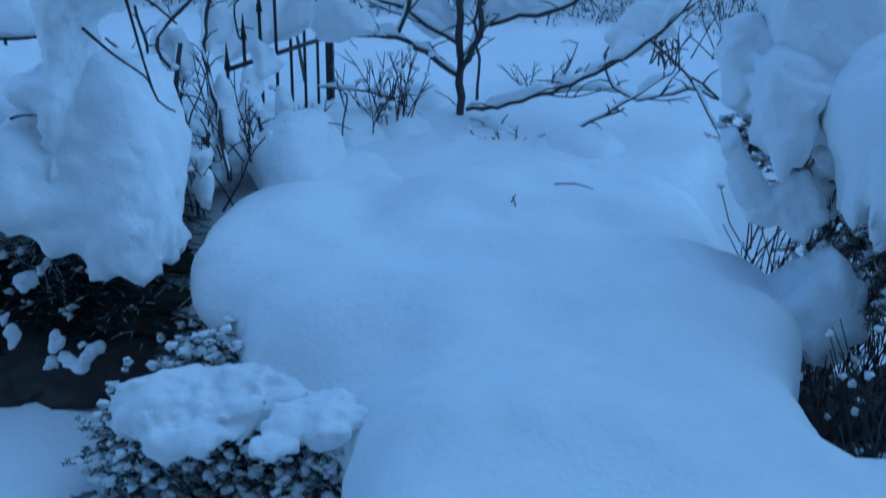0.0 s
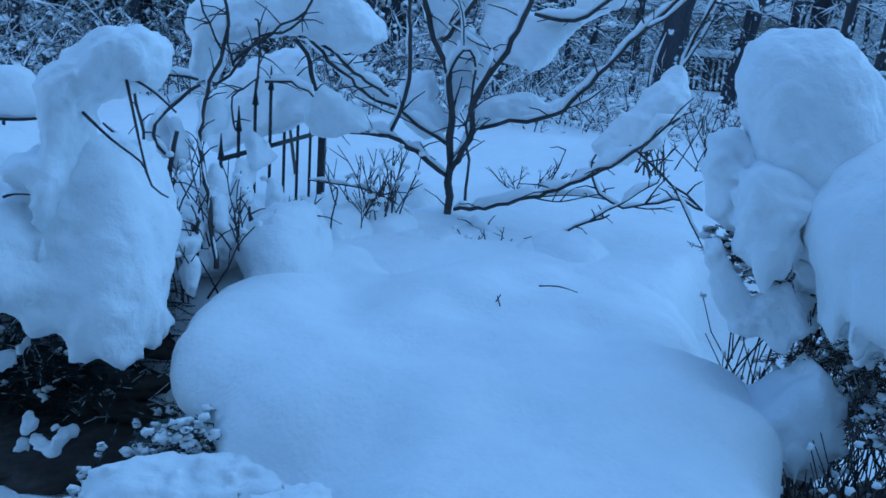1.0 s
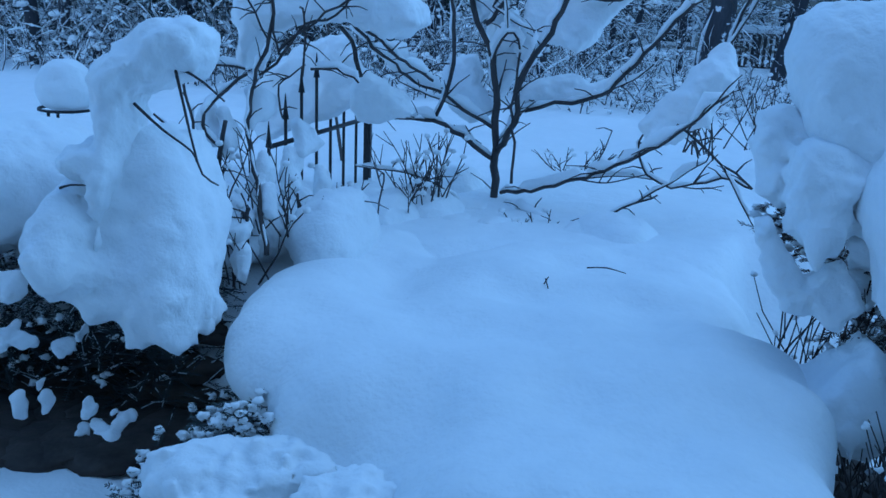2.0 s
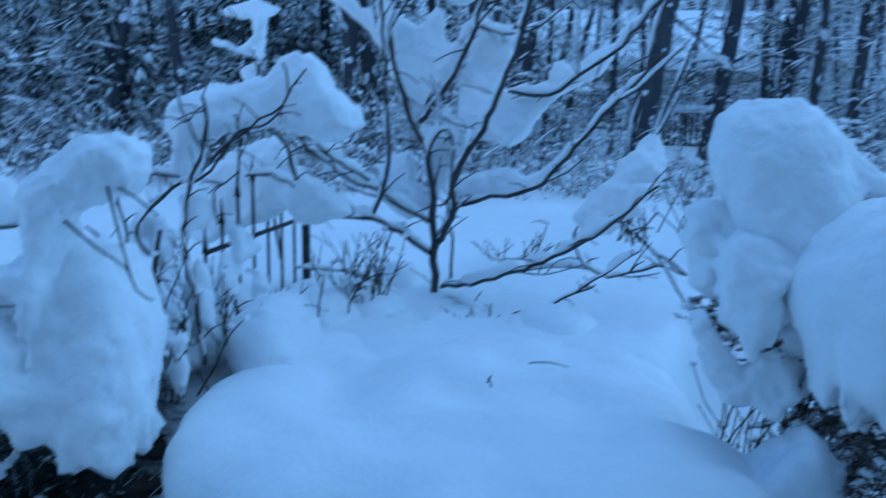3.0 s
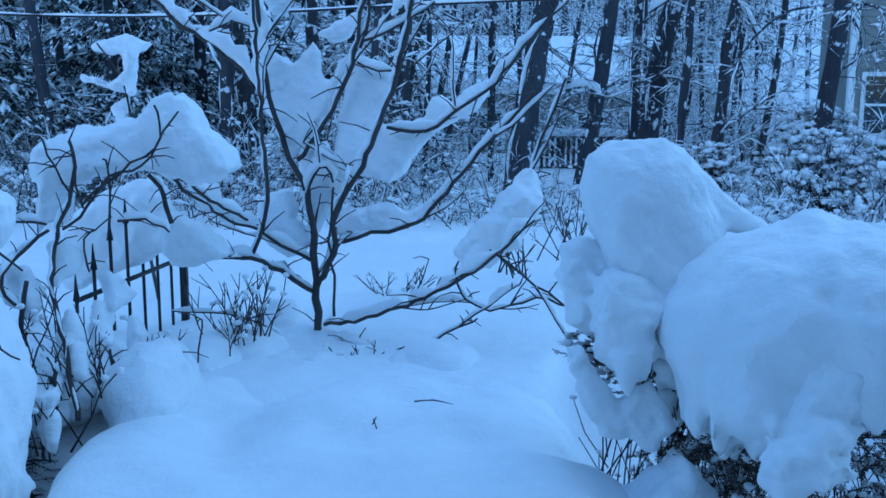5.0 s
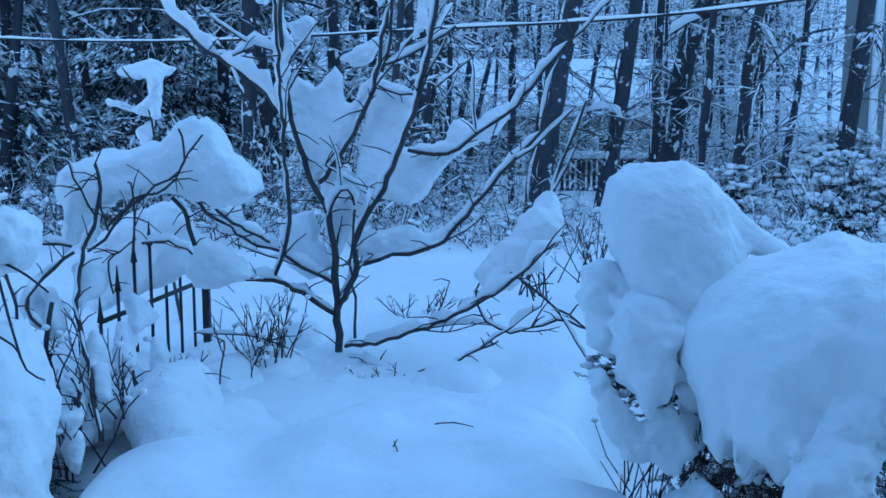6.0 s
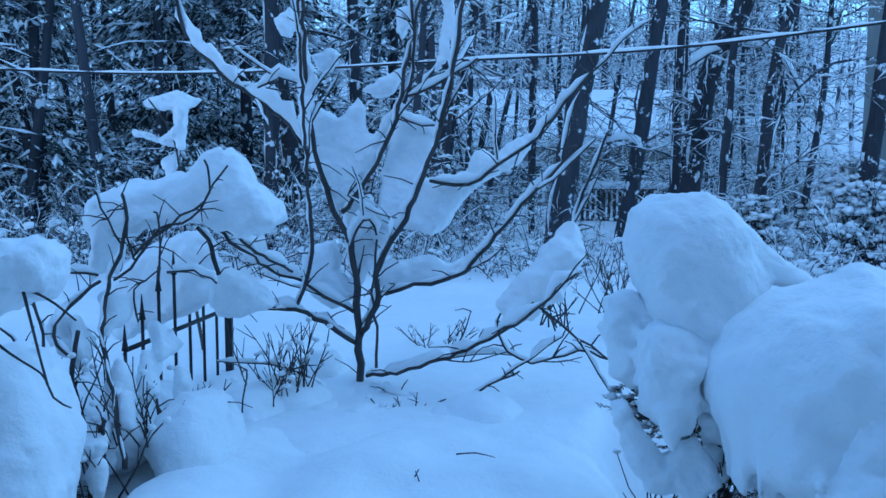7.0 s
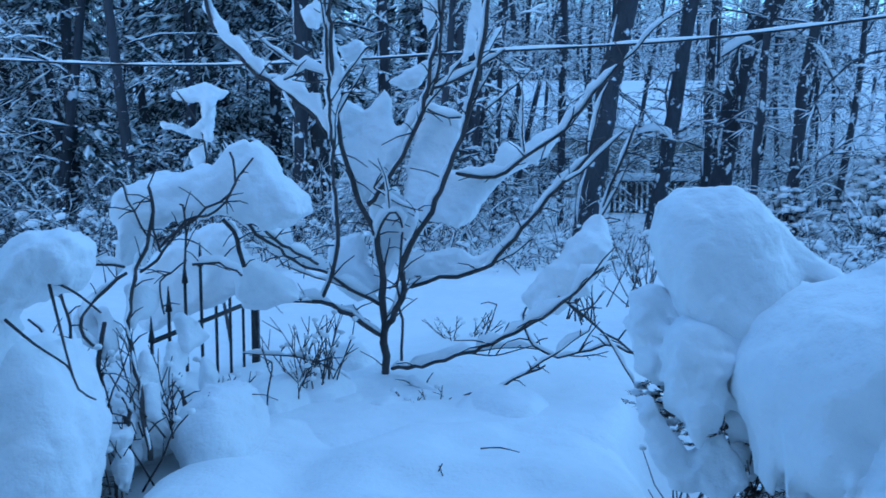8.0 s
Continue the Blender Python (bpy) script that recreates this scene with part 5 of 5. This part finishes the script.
def sprigs(count, box, reach, mat, parent, name, needle=0.018, clots=0.25):
    nb, tb, sb = Build(), Build(), Build()
    for _ in range(count):
        p = Vector([rng.uniform(box[i], box[i + 3]) for i in range(3)])
        d = Vector((rng.uniform(-1, 1), rng.uniform(-1, 0.3), rng.uniform(-0.5, 0.6))).normalized()
        L = reach * rng.uniform(0.5, 1.2)
        tb.tube([p, p + d * L], 0.003, 0.0015, 3, cap=False)
        u = d.cross(Vector((0, 0, 1))).normalized()
        for k in range(12):
            q = p + d * (L * k / 12)
            for sgn in (-1, 1):
                e = (d * 0.6 + u * sgn + Vector((0, 0, rng.uniform(-0.3, 0.3)))).normalized()
                nb.blade(q, e, d.cross(e).cross(e).normalized(), needle * rng.uniform(0.7, 1.2), 0.0022)
        if rng.random() < clots:
            for k in range(3):
                s = rng.uniform(0.004, 0.014)
                sb.lump(p + d * L * rng.uniform(0.3, 1.0) + Vector((rng.uniform(-0.008, 0.008), 0, s * 0.4)), s * 1.3, s * 1.1, s * 0.9, rng, 4, 6, 0.55)
    part("twig_tangle", tb, TWIG, parent, kind="stuff")
    part("foliage", nb, mat, parent, name, smooth=False, kind="stuff")
    if sb.v:
        part("snow_dusting", sb, SNOW, parent, kind="stuff")


# dark litter over the snow floor, added to deepen the shade in the hollow
b = Build()
for i in range(240):
    x, y = rng.uniform(-3.4, -1.35), rng.uniform(2.55, 3.35)
    b.lump((x, y, ground_z(x, y) + 0.01), 0.14, 0.12, 0.03, rng)
part("litter", b, SHADE_LITTER, left_bush, "dark litter added to deepen the shade under the bush", kind="stuff")
sprigs(1700, (-3.2, 2.9, 0.02, -1.3, 3.35, 0.5), 0.14, NEEDLE, left_bush, "dark needles in the hollow", clots=0.06)
sprigs(420, (-1.12, 2.42, 0.02, -0.6, 2.8, 0.3), 0.08, NEEDLE, low_bush, "dark prickly needles", clots=0.35)
sprigs(700, (-1.15, 1.98, 0.0, -0.45, 2.3, 0.27), 0.09, NEEDLE, low_bush, "dark prickly needles", clots=0.75)
sprigs(160, (-0.95, 2.22, 0.26, -0.68, 2.36, 0.42), 0.07, NEEDLE, low_bush, "dark prickly needles", clots=0.7)


def thorns(count, box, parent):
    b, s = Build(), Build()
    for _ in range(count):
        p = Vector([rng.uniform(box[i], box[i + 3]) for i in range(3)])
        d = Vector((rng.uniform(-0.5, 0.5), rng.uniform(-0.4, 0.4), rng.uniform(0.5, 1))).normalized()
        L = rng.uniform(0.06, 0.4)
        q = p + d * L
        b.tube([p, p + d * L * 0.5 + Vector((rng.uniform(-0.02, 0.02), 0, 0)), q], 0.0026, 0.0016, 4)
        if rng.random() < 0.45:
            s.lump(q, 0.012, 0.011, 0.009, rng, 4, 6, 0.45)
    part("twig_tangle", b, BARK, parent, kind="stuff")
    part("snow_dusting", s, SNOW, parent, kind="stuff")


thorns(800, (0.78, 2.1, 0.0, 1.9, 3.0, 0.35), right_bush)
thorns(60, (0.64, 2.8, 0.2, 1.1, 3.05, 0.55), right_bush)
# the shaded pocket under the shrub is darkened with litter lumps too
b = Build()
for i in range(170):
    x, y = rng.uniform(0.82, 2.2), rng.uniform(2.15, 3.1)
    b.lump((x, y, ground_z(x, y) + 0.01), 0.12, 0.1, 0.03, rng)
part("litter", b, SHADE_LITTER, right_bush, "dark litter added to deepen the shade under the shrub", kind="stuff")
sprigs(330, (0.8, 2.8, 0.4, 1.15, 3.05, 0.8), 0.08, DEAD_LEAF, right_bush, "withered leaves inside the shrub", needle=0.026, clots=0.45)
sprigs(380, (0.86, 2.42, 0.42, 1.65, 2.75, 0.8), 0.08, DEAD_LEAF, right_bush, "withered leaves inside the shrub", needle=0.024, clots=0.3)
sprigs(150, (0.68, 2.84, 0.66, 0.92, 2.98, 1.0), 0.06, DEAD_LEAF, right_bush, "withered leaves inside the shrub", needle=0.024, clots=0.5)
sprigs(55, (0.56, 2.84, 0.76, 0.7, 2.95, 0.93), 0.05, DEAD_LEAF, right_bush, "withered leaves inside the shrub", needle=0.022, clots=0.5)
sprigs(22, (0.5, 2.84, 0.86, 0.58, 2.92, 0.96), 0.05, DEAD_LEAF, right_bush, "withered leaves inside the shrub", needle=0.022, clots=0.4)
for i in range(10):
    x, y = rng.uniform(0.56, 0.98), rng.uniform(2.8, 3.05)
    b = Build()
    b.tube(bend([(x, y, 0.1), (x + rng.uniform(-0.06, 0.06), y, 0.4), (x + rng.uniform(-0.12, 0.12), y - 0.03, rng.uniform(0.6, 0.85))], 0.06), 0.004, 0.0025, 5, 0.1, rng)
    part("stem", b, BARK, right_bush)
LEAVES = ((0.86, 2.58, 0.44), (0.8, 2.75, 0.62))
for c in LEAVES:
    b = Build()
    for i in range(14):
        d = Vector((rng.uniform(-1, 1), rng.uniform(-1, 0.2), rng.uniform(-0.8, 0.4))).normalized()
        b.blade(Vector(c) + Vector((rng.gauss(0, 0.03), rng.gauss(0, 0.03), rng.gauss(0, 0.02))), d, d.cross(Vector((0.3, 0.2, 1))).normalized(), rng.uniform(0.02, 0.04), 0.01)
    part("withered_leaf_tuft", b, DEAD_LEAF, right_bush, smooth=False, kind="stuff")
